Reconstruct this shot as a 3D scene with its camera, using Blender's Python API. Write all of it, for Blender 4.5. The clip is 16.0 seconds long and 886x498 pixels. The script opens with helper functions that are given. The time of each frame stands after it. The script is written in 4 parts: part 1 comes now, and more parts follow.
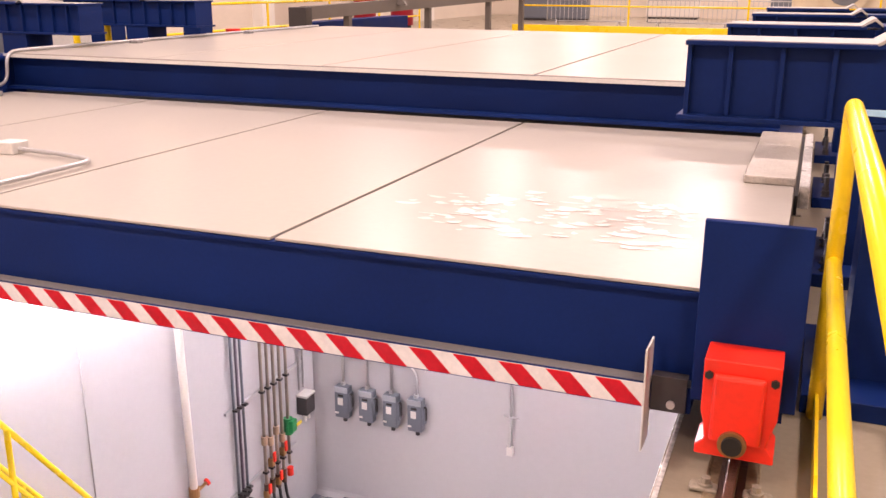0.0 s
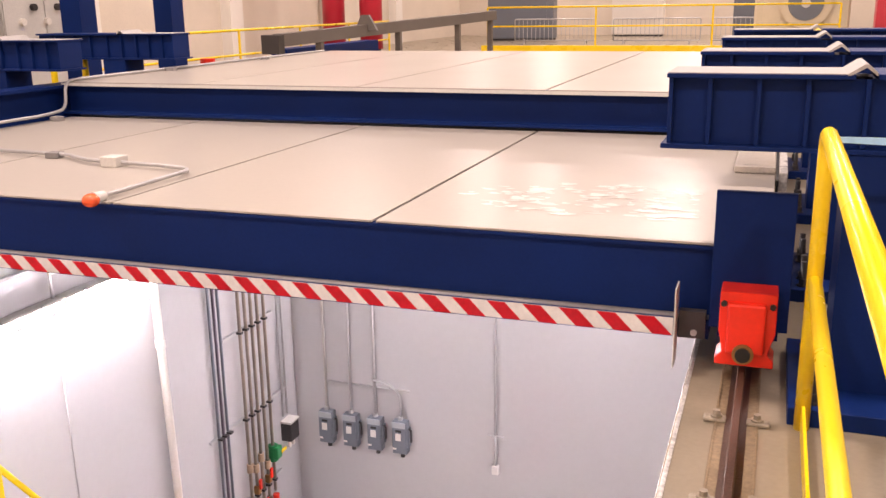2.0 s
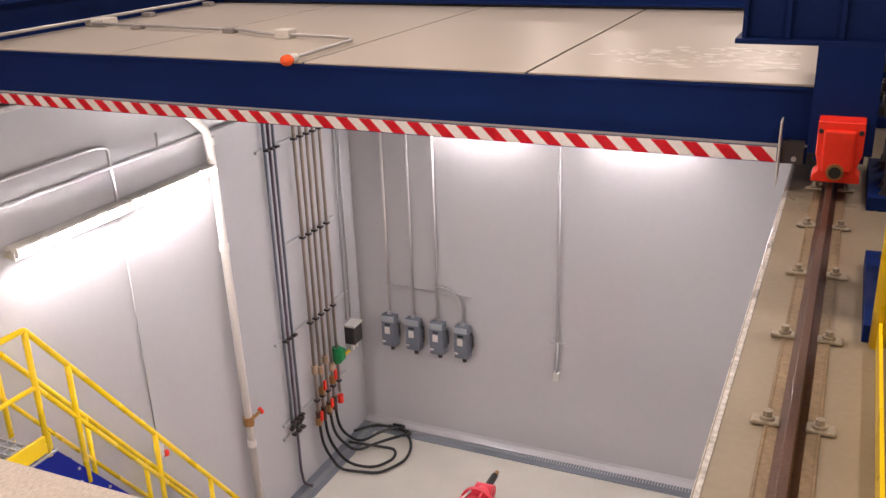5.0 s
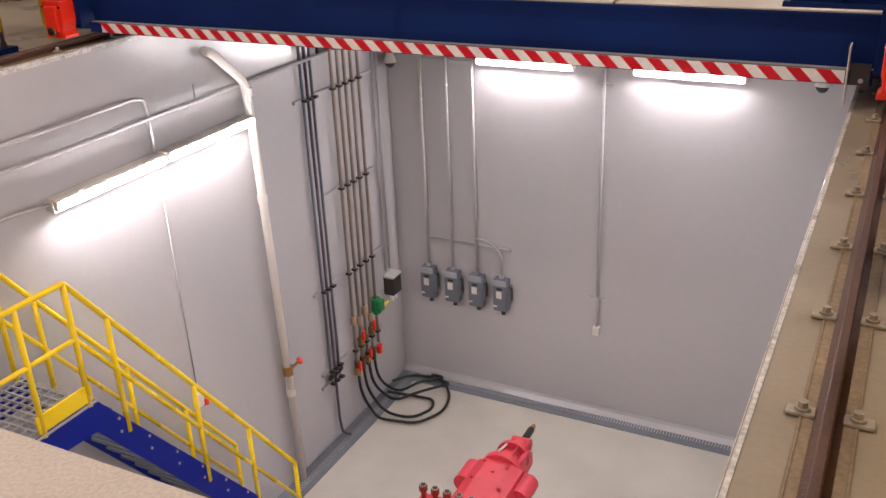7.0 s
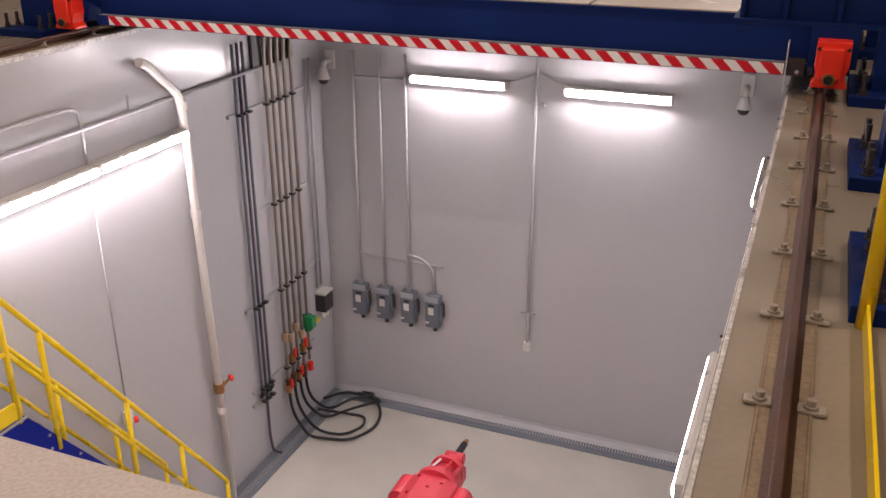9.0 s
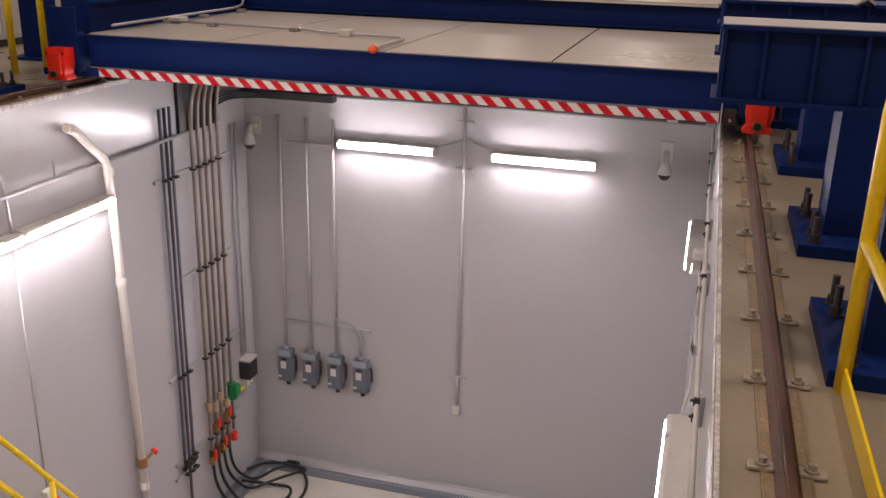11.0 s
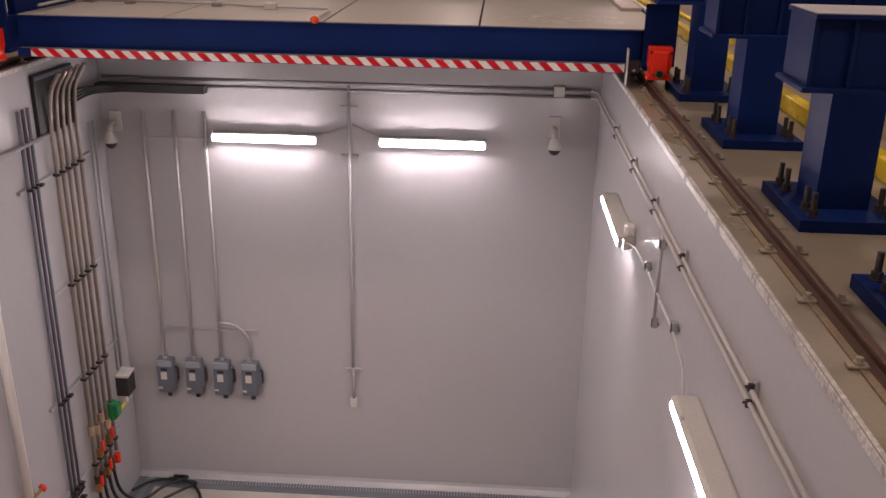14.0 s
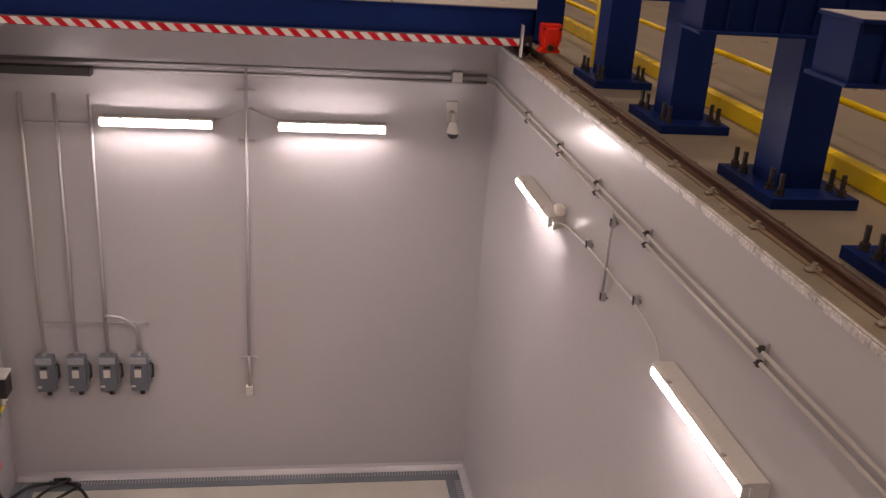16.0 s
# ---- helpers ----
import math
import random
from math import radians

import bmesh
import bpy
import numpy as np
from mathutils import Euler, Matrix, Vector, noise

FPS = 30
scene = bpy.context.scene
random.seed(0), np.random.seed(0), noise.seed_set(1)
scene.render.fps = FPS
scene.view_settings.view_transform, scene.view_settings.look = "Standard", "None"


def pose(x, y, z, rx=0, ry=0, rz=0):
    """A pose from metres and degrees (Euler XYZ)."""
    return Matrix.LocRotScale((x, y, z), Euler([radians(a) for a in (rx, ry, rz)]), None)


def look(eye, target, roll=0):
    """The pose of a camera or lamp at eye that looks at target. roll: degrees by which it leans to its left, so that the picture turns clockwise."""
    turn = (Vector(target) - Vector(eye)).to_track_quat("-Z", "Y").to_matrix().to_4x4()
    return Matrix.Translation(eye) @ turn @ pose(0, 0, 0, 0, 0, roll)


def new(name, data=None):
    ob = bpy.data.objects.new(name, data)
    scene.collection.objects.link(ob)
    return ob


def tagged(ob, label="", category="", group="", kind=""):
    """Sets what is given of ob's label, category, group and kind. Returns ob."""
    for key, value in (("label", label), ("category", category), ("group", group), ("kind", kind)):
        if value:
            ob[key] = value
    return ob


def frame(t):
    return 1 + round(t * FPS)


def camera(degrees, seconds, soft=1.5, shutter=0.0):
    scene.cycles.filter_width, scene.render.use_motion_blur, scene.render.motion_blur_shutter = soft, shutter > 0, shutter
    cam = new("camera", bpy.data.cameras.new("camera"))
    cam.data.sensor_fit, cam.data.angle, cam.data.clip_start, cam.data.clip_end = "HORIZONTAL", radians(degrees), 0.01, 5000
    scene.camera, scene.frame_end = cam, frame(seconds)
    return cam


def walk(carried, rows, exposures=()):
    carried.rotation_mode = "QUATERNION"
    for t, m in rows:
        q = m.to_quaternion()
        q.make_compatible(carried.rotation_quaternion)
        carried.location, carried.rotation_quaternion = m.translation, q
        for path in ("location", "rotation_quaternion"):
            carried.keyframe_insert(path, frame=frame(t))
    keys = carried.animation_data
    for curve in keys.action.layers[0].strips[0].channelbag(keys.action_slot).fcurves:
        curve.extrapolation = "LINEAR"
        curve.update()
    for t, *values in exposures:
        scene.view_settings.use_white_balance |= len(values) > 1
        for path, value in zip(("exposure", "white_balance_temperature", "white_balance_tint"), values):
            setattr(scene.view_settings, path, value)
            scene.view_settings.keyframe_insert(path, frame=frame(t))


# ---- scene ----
U = 0.89  # metres to one unit of the plan
cam = camera(51.4, 16.0)
EXPOSURES = ((0, 1.4, 6500, 20), (2, 1.22, 6500, 14), (3, 0.96, 6500, 11), (4, 0.74, 6500, 9), (7, 0.24, 6500, 8), (9, 0.0, 6500, 11), (12.5, -0.25, 6450, 11), (14, -0.43, 6600, 15), (16, -0.6, 7100, 16))
PATH = [
    (0, (-0.025, -1.052, 1.588), (-0.733, 0.734, 1.032), 0.3),
    (0.5, (-0.091, -1.114, 1.63), (-0.746, 0.696, 1.086), -0.3),
    (1, (-0.118, -1.216, 1.692), (-0.753, 0.602, 1.15), -1.0),
    (1.5, (-0.092, -1.176, 1.675), (-0.729, 0.643, 1.14), -1.3),
    (2, (-0.078, -1.205, 1.669), (-0.734, 0.612, 1.153), -0.9),
    (2.5, (-0.069, -1.116, 1.625), (-0.75, 0.693, 1.114), -0.7),
    (3, (-0.089, -1.11, 1.616), (-0.783, 0.689, 1.085), -0.5),
    (3.5, (-0.089, -1.105, 1.596), (-0.8, 0.674, 1.022), -0.6),
    (4, (-0.088, -1.127, 1.596), (-0.815, 0.629, 0.973), -0.8),
    (6.5, (-0.086, -0.859, 1.668), (-0.919, 0.775, 0.87), -2.8),
    (7, (-0.082, -0.866, 1.672), (-0.924, 0.755, 0.857), -2.4),
    (7.5, (-0.084, -0.821, 1.645), (-0.93, 0.8, 0.835), -2.1),
    (8, (-0.089, -0.787, 1.601), (-0.92, 0.847, 0.803), -1.4),
    (8.5, (-0.137, -0.913, 1.607), (-0.908, 0.758, 0.823), -0.8),
    (9, (-0.199, -1.044, 1.64), (-0.891, 0.665, 0.865), -0.1),
    (9.5, (-0.228, -1.136, 1.687), (-0.857, 0.604, 0.93), 0.3),
    (10, (-0.285, -1.185, 1.707), (-0.868, 0.586, 0.982), 0.5),
    (10.2, (-0.323, -1.199, 1.691), (-0.89, 0.585, 0.986), 0.9),
    (12.5, (-1.09, -1.045, 1.699), (-1.49, 0.814, 1.079), 0.4),
    (13, (-1.3, -1.027, 1.688), (-1.635, 0.841, 1.057), 0.4),
    (13.5, (-1.507, -1.032, 1.706), (-1.74, 0.843, 1.048), 0.6),
    (14, (-1.739, -1.047, 1.739), (-1.839, 0.825, 1.044), 1.1),
    (14.5, (-2.016, -1.094, 1.748), (-1.972, 0.77, 1.025), 2.0),
    (15, (-2.292, -1.098, 1.744), (-2.112, 0.75, 1.0), 3.1),
    (15.5, (-2.614, -1.135, 1.751), (-2.343, 0.704, 1.013), 3.7),
    (16, (-2.98, -1.178, 1.771), (-2.668, 0.664, 1.055), 4.0),
]
walk(cam, [(t, look(Vector(eye) * U, Vector(target) * U, roll)) for t, eye, target, roll in PATH], exposures=EXPOSURES)

# ---- light ----
world = bpy.data.worlds.new("hall_air")
world.use_nodes = True
world.node_tree.nodes["Background"].inputs[0].default_value = (1.0, 0.9, 0.78, 1)
world.node_tree.nodes["Background"].inputs[1].default_value = 0.02
scene.world = world
PIT_GLOW = 118.0
HALL_WATTS = 178.0


# ---- materials ----
def material(name, colour, rough=0.5, metal=0.0, grain=0.06, stain=0.12, scale=9.0, bump=0.1, bump_scale=60.0, spec=0.5, coat=0.0, rough_var=0.1):
    m = bpy.data.materials.new(name)
    m.use_nodes = True
    nt = m.node_tree
    b = nt.nodes["Principled BSDF"]
    tc = nt.nodes.new("ShaderNodeNewGeometry")
    n1 = nt.nodes.new("ShaderNodeTexNoise")
    n1.inputs["Scale"].default_value, n1.inputs["Detail"].default_value = scale / 6, 6
    n2 = nt.nodes.new("ShaderNodeTexNoise")
    n2.inputs["Scale"].default_value, n2.inputs["Detail"].default_value = bump_scale, 4
    for n in (n1, n2):
        nt.links.new(tc.outputs["Position"], n.inputs["Vector"])
    r1 = nt.nodes.new("ShaderNodeMapRange")
    r1.inputs[1].default_value, r1.inputs[2].default_value = 0.22, 0.78
    r1.inputs[3].default_value, r1.inputs[4].default_value = 1 - stain, 1 + stain * 0.6
    r2 = nt.nodes.new("ShaderNodeMapRange")
    r2.inputs[1].default_value, r2.inputs[2].default_value = 0.3, 0.7
    r2.inputs[3].default_value, r2.inputs[4].default_value = 1 - grain, 1 + grain
    nt.links.new(n1.outputs["Fac"], r1.inputs[0])
    nt.links.new(n2.outputs["Fac"], r2.inputs[0])
    mu = nt.nodes.new("ShaderNodeMath")
    mu.operation = "MULTIPLY"
    nt.links.new(r1.outputs[0], mu.inputs[0])
    nt.links.new(r2.outputs[0], mu.inputs[1])
    mix = nt.nodes.new("ShaderNodeVectorMath")
    mix.operation = "SCALE"
    mix.inputs[0].default_value = colour
    nt.links.new(mu.outputs[0], mix.inputs["Scale"])
    nt.links.new(mix.outputs[0], b.inputs["Base Color"])
    rr = nt.nodes.new("ShaderNodeMapRange")
    rr.inputs[1].default_value, rr.inputs[2].default_value = 0.2, 0.8
    rr.inputs[3].default_value, rr.inputs[4].default_value = max(0.02, rough - rough_var), min(1, rough + rough_var)
    nt.links.new(n1.outputs["Fac"], rr.inputs[0])
    nt.links.new(rr.outputs[0], b.inputs["Roughness"])
    b.inputs["Metallic"].default_value = metal
    b.inputs["Specular IOR Level"].default_value = spec
    b.inputs["Coat Weight"].default_value = coat
    if bump:
        bp = nt.nodes.new("ShaderNodeBump")
        bp.inputs["Strength"].default_value, bp.inputs["Distance"].default_value = bump, 0.01
        nt.links.new(n2.outputs["Fac"], bp.inputs["Height"])
        nt.links.new(bp.outputs[0], b.inputs["Normal"])
    return m


def glow(name, colour, strength):
    m = bpy.data.materials.new(name)
    m.use_nodes = True
    b = m.node_tree.nodes["Principled BSDF"]
    b.inputs["Base Color"].default_value = (0.8, 0.8, 0.8, 1)
    b.inputs["Emission Color"].default_value = (*colour, 1)
    b.inputs["Emission Strength"].default_value = strength
    return m


M_WALL = material("grey_gloss_wall_paint", (0.475, 0.465, 0.475), 0.22, grain=0.012, stain=0.005, scale=3, bump=0.13, bump_scale=13, rough_var=0.02)
M_DECK = material("sealed_tan_concrete", (0.275, 0.23, 0.165), 0.32, grain=0.05, stain=0.16, scale=9, bump=0.06, bump_scale=40)
M_SLAB = material("pale_slab_concrete", (0.52, 0.47, 0.41), 0.22, grain=0.1, stain=0.12, scale=10, bump=0.6, bump_scale=75)
M_FLOOR = material("pit_floor_concrete", (0.52, 0.49, 0.43), 0.5, grain=0.05, stain=0.14, scale=8, bump=0.08, bump_scale=50)
M_PANEL = material("beige_panel_coating", (0.395, 0.36, 0.315), 0.3, spec=0.22, grain=0.02, stain=0.008, scale=6, bump=0.05, bump_scale=25, rough_var=0.025)
M_PANEL_SIDE = material("panel_joint_sealant", (0.05, 0.045, 0.04), 0.8)
M_BLUE = material("dark_blue_steel_paint", (0.004, 0.018, 0.105), 0.55, spec=0.12, grain=0.05, stain=0.2, scale=12, bump=0.04, bump_scale=80)
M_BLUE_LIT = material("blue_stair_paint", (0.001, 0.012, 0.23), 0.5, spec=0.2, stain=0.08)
M_YELLOW = material("yellow_rail_paint", (0.88, 0.62, 0.008), 0.28, grain=0.02, stain=0.04, bump=0.02)
M_RED = material("red_motor_paint", (0.85, 0.03, 0.01), 0.35, grain=0.04, stain=0.1, bump=0.05)
M_DULLRED = material("dull_red_machine_paint", (0.62, 0.045, 0.07), 0.36, grain=0.05, stain=0.14, bump=0.08)
M_TAPE_W = material("white_tape", (0.72, 0.68, 0.64), 0.4, stain=0.05, bump=0)
M_TAPE_R = material("red_tape", (0.85, 0.012, 0.03), 0.4, stain=0.05, bump=0)
M_GALV = material("galvanised_conduit", (0.47, 0.465, 0.47), 0.42, metal=0.45, stain=0.15, scale=14, bump=0.02)
M_DUSTY = material("dusty_steel_ledge", (0.26, 0.245, 0.24), 0.7, stain=0.25)
M_DUST = material("pale_dust_layer", (0.40, 0.38, 0.365), 0.75, stain=0.2)
M_RUST = material("rusty_rail_steel", (0.10, 0.048, 0.03), 0.45, metal=0.25, grain=0.25, stain=0.4, scale=30, bump=0.3, bump_scale=120)
M_GROUT = material("stained_grout", (0.23, 0.165, 0.095), 0.6, grain=0.2, stain=0.35, scale=22, bump=0.3)
M_CLIP = material("worn_steel_clip", (0.34, 0.295, 0.23), 0.5, metal=0.2, grain=0.2, stain=0.3, scale=30)
M_PIPE = material("tan_coated_pipe", (0.34, 0.285, 0.235), 0.4, metal=0.25, stain=0.3, scale=16)
M_CONDUIT = material("wall_grey_conduit", (0.46, 0.45, 0.455), 0.4, metal=0.1, stain=0.08)
M_PAINTED = material("pale_painted_conduit", (0.55, 0.53, 0.50), 0.35, metal=0.2)
M_RISER = material("purple_grey_conduit", (0.10, 0.075, 0.10), 0.4)
M_EDGE = material("worn_pale_edge_paint", (0.58, 0.56, 0.53), 0.3, grain=0.3, stain=0.3, scale=40, bump=0.5, bump_scale=45)
# Paler than the slab: the glare of the wet film is in the colour.
M_WET_GLARE = material("wet_film_glare", (0.64, 0.60, 0.55), 0.29, grain=0.02, stain=0.02, bump=0.15, bump_scale=9, spec=0.7, coat=0.0, rough_var=0.05)
M_BLACK = material("black_rubber", (0.012, 0.012, 0.012), 0.45, bump=0.03)
M_DARK = material("dark_bronze_steel", (0.035, 0.03, 0.03), 0.5, stain=0.2)
M_WHITE = material("white_pipe_plastic", (0.78, 0.74, 0.68), 0.35, stain=0.06, bump=0)
M_GREYBOX = material("grey_enclosure_paint", (0.15, 0.168, 0.20), 0.38, stain=0.08)
M_PALEBOX = material("mid_grey_enclosure_paint", (0.36, 0.38, 0.41), 0.4, stain=0.1)
M_LIGHTBOX = material("pale_enclosure_paint", (0.62, 0.60, 0.56), 0.4, stain=0.08)
M_GREEN = material("green_valve_paint", (0.01, 0.20, 0.06), 0.35)
M_BRASS = material("brass_fitting", (0.42, 0.24, 0.10), 0.35, metal=0.8)
M_UNION = material("pale_bronze_union", (0.50, 0.37, 0.25), 0.4, metal=0.4, stain=0.25, scale=30)
M_GRATE = material("drain_grating_steel", (0.20, 0.22, 0.25), 0.5, metal=0.3, stain=0.2)
M_CREAM = material("cream_hall_wall", (0.68, 0.60, 0.50), 0.65, stain=0.1, scale=4, bump=0.1)
M_ROOF = material("grey_roof_sheet", (0.35, 0.34, 0.33), 0.7)
M_ORANGE = material("orange_beacon_lens", (0.8, 0.1, 0.02), 0.2, stain=0.02, bump=0)
M_TUBE = glow("white_lamp_diffuser", (1.0, 0.90, 0.92), PIT_GLOW)
M_HIGHBAY = glow("warm_high_bay_lens", (1.0, 0.84, 0.64), 10.0)


# ---- builders ----
def spot(x, y, z, rx=0, ry=0, rz=0):
    """A pose at a place of the plan."""
    return pose(x * U, y * U, z * U, rx, ry, rz)


def part(name, bm, mat, parent=None, label="", smooth=False):
    me = bpy.data.meshes.new(name)
    bmesh.ops.scale(bm, vec=(U, U, U), verts=bm.verts)
    bm.normal_update()
    if smooth:
        for f in bm.faces:
            f.smooth = True
    bm.to_mesh(me)
    bm.free()
    me.materials.append(mat)
    ob = new(name, me)
    ob.parent = parent
    if label:
        tagged(ob, label)
    return ob


def empty(name, m=None):
    ob = new(name)
    ob.empty_display_size = 0.2
    if m is not None:
        ob.matrix_basis = m
    return ob


def add_box(bm, a, b, bevel=0.0):
    lo, hi = [min(p, q) for p, q in zip(a, b)], [max(p, q) for p, q in zip(a, b)]
    vs = [bm.verts.new((x, y, z)) for x in (lo[0], hi[0]) for y in (lo[1], hi[1]) for z in (lo[2], hi[2])]
    fs = [bm.faces.new([vs[i] for i in q]) for q in ((0, 1, 3, 2), (4, 6, 7, 5), (0, 4, 5, 1), (2, 3, 7, 6), (0, 2, 6, 4), (1, 5, 7, 3))]
    if bevel:
        es = list({e for f in fs for e in f.edges})
        bmesh.ops.bevel(bm, geom=es, offset=bevel, segments=2, affect="EDGES", profile=0.5)
    return bm


def box(a, b, bevel=0.0):
    return add_box(bmesh.new(), a, b, bevel)


def add_rod(bm, a, b, r, r2=None, n=14):
    a, b = Vector(a), Vector(b)
    q = (b - a).to_track_quat("Z", "Y").to_matrix().to_4x4()
    bmesh.ops.create_cone(bm, cap_ends=True, segments=n, radius1=r, radius2=r if r2 is None else r2, depth=(b - a).length, matrix=Matrix.Translation((a + b) / 2) @ q)
    return bm


def rod(a, b, r, r2=None, n=14):
    return add_rod(bmesh.new(), a, b, r, r2, n)


def rounded(pts, radius, steps=6):
    pts = [Vector(p) for p in pts]
    out = [pts[0]]
    for p, c, q in zip(pts, pts[1:], pts[2:]):
        d1, d2 = (p - c), (q - c)
        r = min(radius, d1.length * 0.45, d2.length * 0.45)
        s, e = c + d1.normalized() * r, c + d2.normalized() * r
        for k in range(steps + 1):
            u = k / steps
            out.append(s * (1 - u) ** 2 + c * 2 * u * (1 - u) + e * u * u)
    out.append(pts[-1])
    return out


def add_tube(bm, pts, r, bend=0.12, n=10):
    path = rounded(pts, bend) if bend else [Vector(p) for p in pts]
    rings, up = [], None
    for i, p in enumerate(path):
        d = (path[min(i + 1, len(path) - 1)] - path[max(i - 1, 0)]).normalized()
        if up is None:
            up = d.orthogonal().normalized()
        up = (up - d * up.dot(d)).normalized()
        side = d.cross(up)
        rings.append([bm.verts.new(p + (up * math.cos(a) + side * math.sin(a)) * r) for a in (2 * math.pi * k / n for k in range(n))])
    for a, b in zip(rings, rings[1:]):
        for k in range(n):
            bm.faces.new((a[k], a[(k + 1) % n], b[(k + 1) % n], b[k])).smooth = True
    bm.faces.new(rings[0][::-1])
    bm.faces.new(rings[-1])
    return bm


def tube(pts, r, bend=0.12, n=10):
    return add_tube(bmesh.new(), pts, r, bend, n)


def prism(profile, axis, a, b):
    """A profile of (u, v) swept along an axis: x takes (y, z), y takes (x, z), z takes (x, y)."""
    bm = bmesh.new()
    place = {"x": lambda u, v, w: (w, u, v), "y": lambda u, v, w: (u, w, v), "z": lambda u, v, w: (u, v, w)}[axis]
    r1 = [bm.verts.new(place(u, v, a)) for u, v in profile]
    r2 = [bm.verts.new(place(u, v, b)) for u, v in profile]
    n = len(profile)
    for k in range(n):
        bm.faces.new((r1[k], r1[(k + 1) % n], r2[(k + 1) % n], r2[k]))
    bm.faces.new(r1[::-1])
    bm.faces.new(r2)
    bmesh.ops.recalc_face_normals(bm, faces=bm.faces)
    return bm


def structure(ob, label, category=""):
    return tagged(ob, label, category, kind="structure")


# ---- the pit and the hall ----
XL, XR, YN, YB, ZF = -7.03, -0.37, 0.675, 10.95, -6.65
structure(part("wall_north", box((XL - 0.4, YB, ZF - 0.3), (XR + 0.4, YB + 0.4, -0.03)), M_WALL), "grey glossy painted concrete end wall of the pit", "wall")
structure(part("wall_west", box((XL - 0.4, YN, ZF - 0.3), (XL, YB, -0.03)), M_WALL), "grey glossy painted concrete pit wall behind stairs and pipes", "wall")
structure(part("wall_east", box((XR, YN, ZF - 0.3), (XR + 0.4, YB, -0.03)), M_WALL), "grey glossy painted concrete pit wall with conduits and lamps", "wall")
structure(part("wall_south", box((XL - 0.4, YN - 0.4, ZF - 0.3), (XR + 0.4, YN, -0.03)), M_WALL), "grey painted concrete near wall of the pit", "wall")
structure(part("floor", box((XL, YN, ZF - 0.3), (XR, YB, ZF)), M_FLOOR), "pale concrete floor of the pit", "floor")
FX0, FX1, FY0, FY1 = -16.0, 13.0, -9.0, 46.0
structure(part("ground_east", box((XR, FY0, -0.03), (FX1, FY1, 0)), M_DECK), "sealed tan concrete hall floor beside the pit", "floor")
structure(part("ground_west", box((FX0, FY0, -0.03), (XL, FY1, 0)), M_DECK), "sealed tan concrete hall floor beyond the pit", "floor")
structure(part("ground_south", box((XL, FY0, -0.03), (XR, YN, 0)), M_SLAB), "pale rough concrete slab at the pit's edge", "floor")
structure(part("ground_north", box((XL, YB, -0.03), (XR, FY1, 0)), M_DECK), "sealed concrete hall floor past the pit", "floor")
structure(part("trim_edge_east", prism([(XR - 0.004, -0.05), (XR - 0.004, -0.008), (XR + 0.008, 0.004), (XR + 0.022, 0.004), (XR + 0.022, -0.02)], "y", YN, YB), M_EDGE), "pale worn paint edge along the pit", "edge trim")
structure(part("trim_edge_west", prism([(XL + 0.004, -0.05), (XL + 0.004, -0.008), (XL - 0.008, 0.004), (XL - 0.03, 0.004), (XL - 0.03, -0.02)], "y", YN, YB), M_EDGE), "pale worn paint edge along the pit", "edge trim")
HZ = 9.5
structure(part("hall_wall_west", box((FX0 - 0.3, FY0, -0.2), (FX0, FY1, HZ)), M_CREAM), "cream painted hall wall", "wall")
structure(part("hall_wall_east", box((FX1, FY0, -0.2), (FX1 + 0.3, FY1, HZ)), M_CREAM), "cream painted hall wall", "wall")
structure(part("hall_wall_north", box((FX0, FY1, -0.2), (FX1, FY1 + 0.3, HZ)), M_CREAM), "cream painted far hall wall", "wall")
structure(part("hall_wall_south", box((FX0, FY0 - 0.3, -0.2), (FX1, FY0, HZ)), M_CREAM), "cream painted hall wall", "wall")
structure(part("trim_cove_north", prism([(YB - 0.001, ZF + 0.012), (YB - 0.09, ZF + 0.013), (YB - 0.075, ZF + 0.03), (YB - 0.02, ZF + 0.075), (YB - 0.001, ZF + 0.12)], "x", XL + 0.01, XR - 0.001), M_WALL), "grey painted cove at the wall's foot", "cove")
structure(part("trim_cove_east", prism([(XR - 0.001, ZF + 0.012), (XR - 0.09, ZF + 0.013), (XR - 0.075, ZF + 0.03), (XR - 0.02, ZF + 0.075), (XR - 0.001, ZF + 0.12)], "y", YN + 0.01, YB - 0.092), M_WALL), "grey painted cove at the wall's foot", "cove")
structure(part("ceiling", box((FX0 - 0.3, FY0 - 0.3, HZ), (FX1 + 0.3, FY1 + 0.3, HZ + 0.2)), M_ROOF), "grey sheet metal hall ceiling", "ceiling")


def high_bay(x, y):
    ob = empty("high_bay_light", spot(x, y, HZ))
    part("housing", rod((0, 0, -0.45), (0, 0, -0.1), 0.36, 0.12, 20), M_GREYBOX, ob)
    part("hanger", rod((0, 0, -0.1), (0, 0, 0), 0.03), M_DARK, ob)
    part("lens", rod((0, 0, -0.47), (0, 0, -0.455), 0.33, None, 20), M_HIGHBAY, ob, "warm white lens")
    lamp = bpy.data.lights.new("high_bay_lamp", "AREA")
    lamp.shape, lamp.size, lamp.energy, lamp.color = "DISK", 0.8, HALL_WATTS, (1.0, 0.82, 0.76)
    lo = new("high_bay_lamp", lamp)
    lo.matrix_basis = spot(x, y, HZ - 0.5)
    return tagged(ob, "warm white high bay lamp under the ceiling", "ceiling light", "high bay lamps")


# All out of view; rows -5.5 and 43 add front light and deck glare.
for hx in (-10.5, -3.5, 3.5):
    for hy in (-5.5, 3.0, 12.0, 21.0, 32.0, 43.0):
        high_bay(hx, hy)


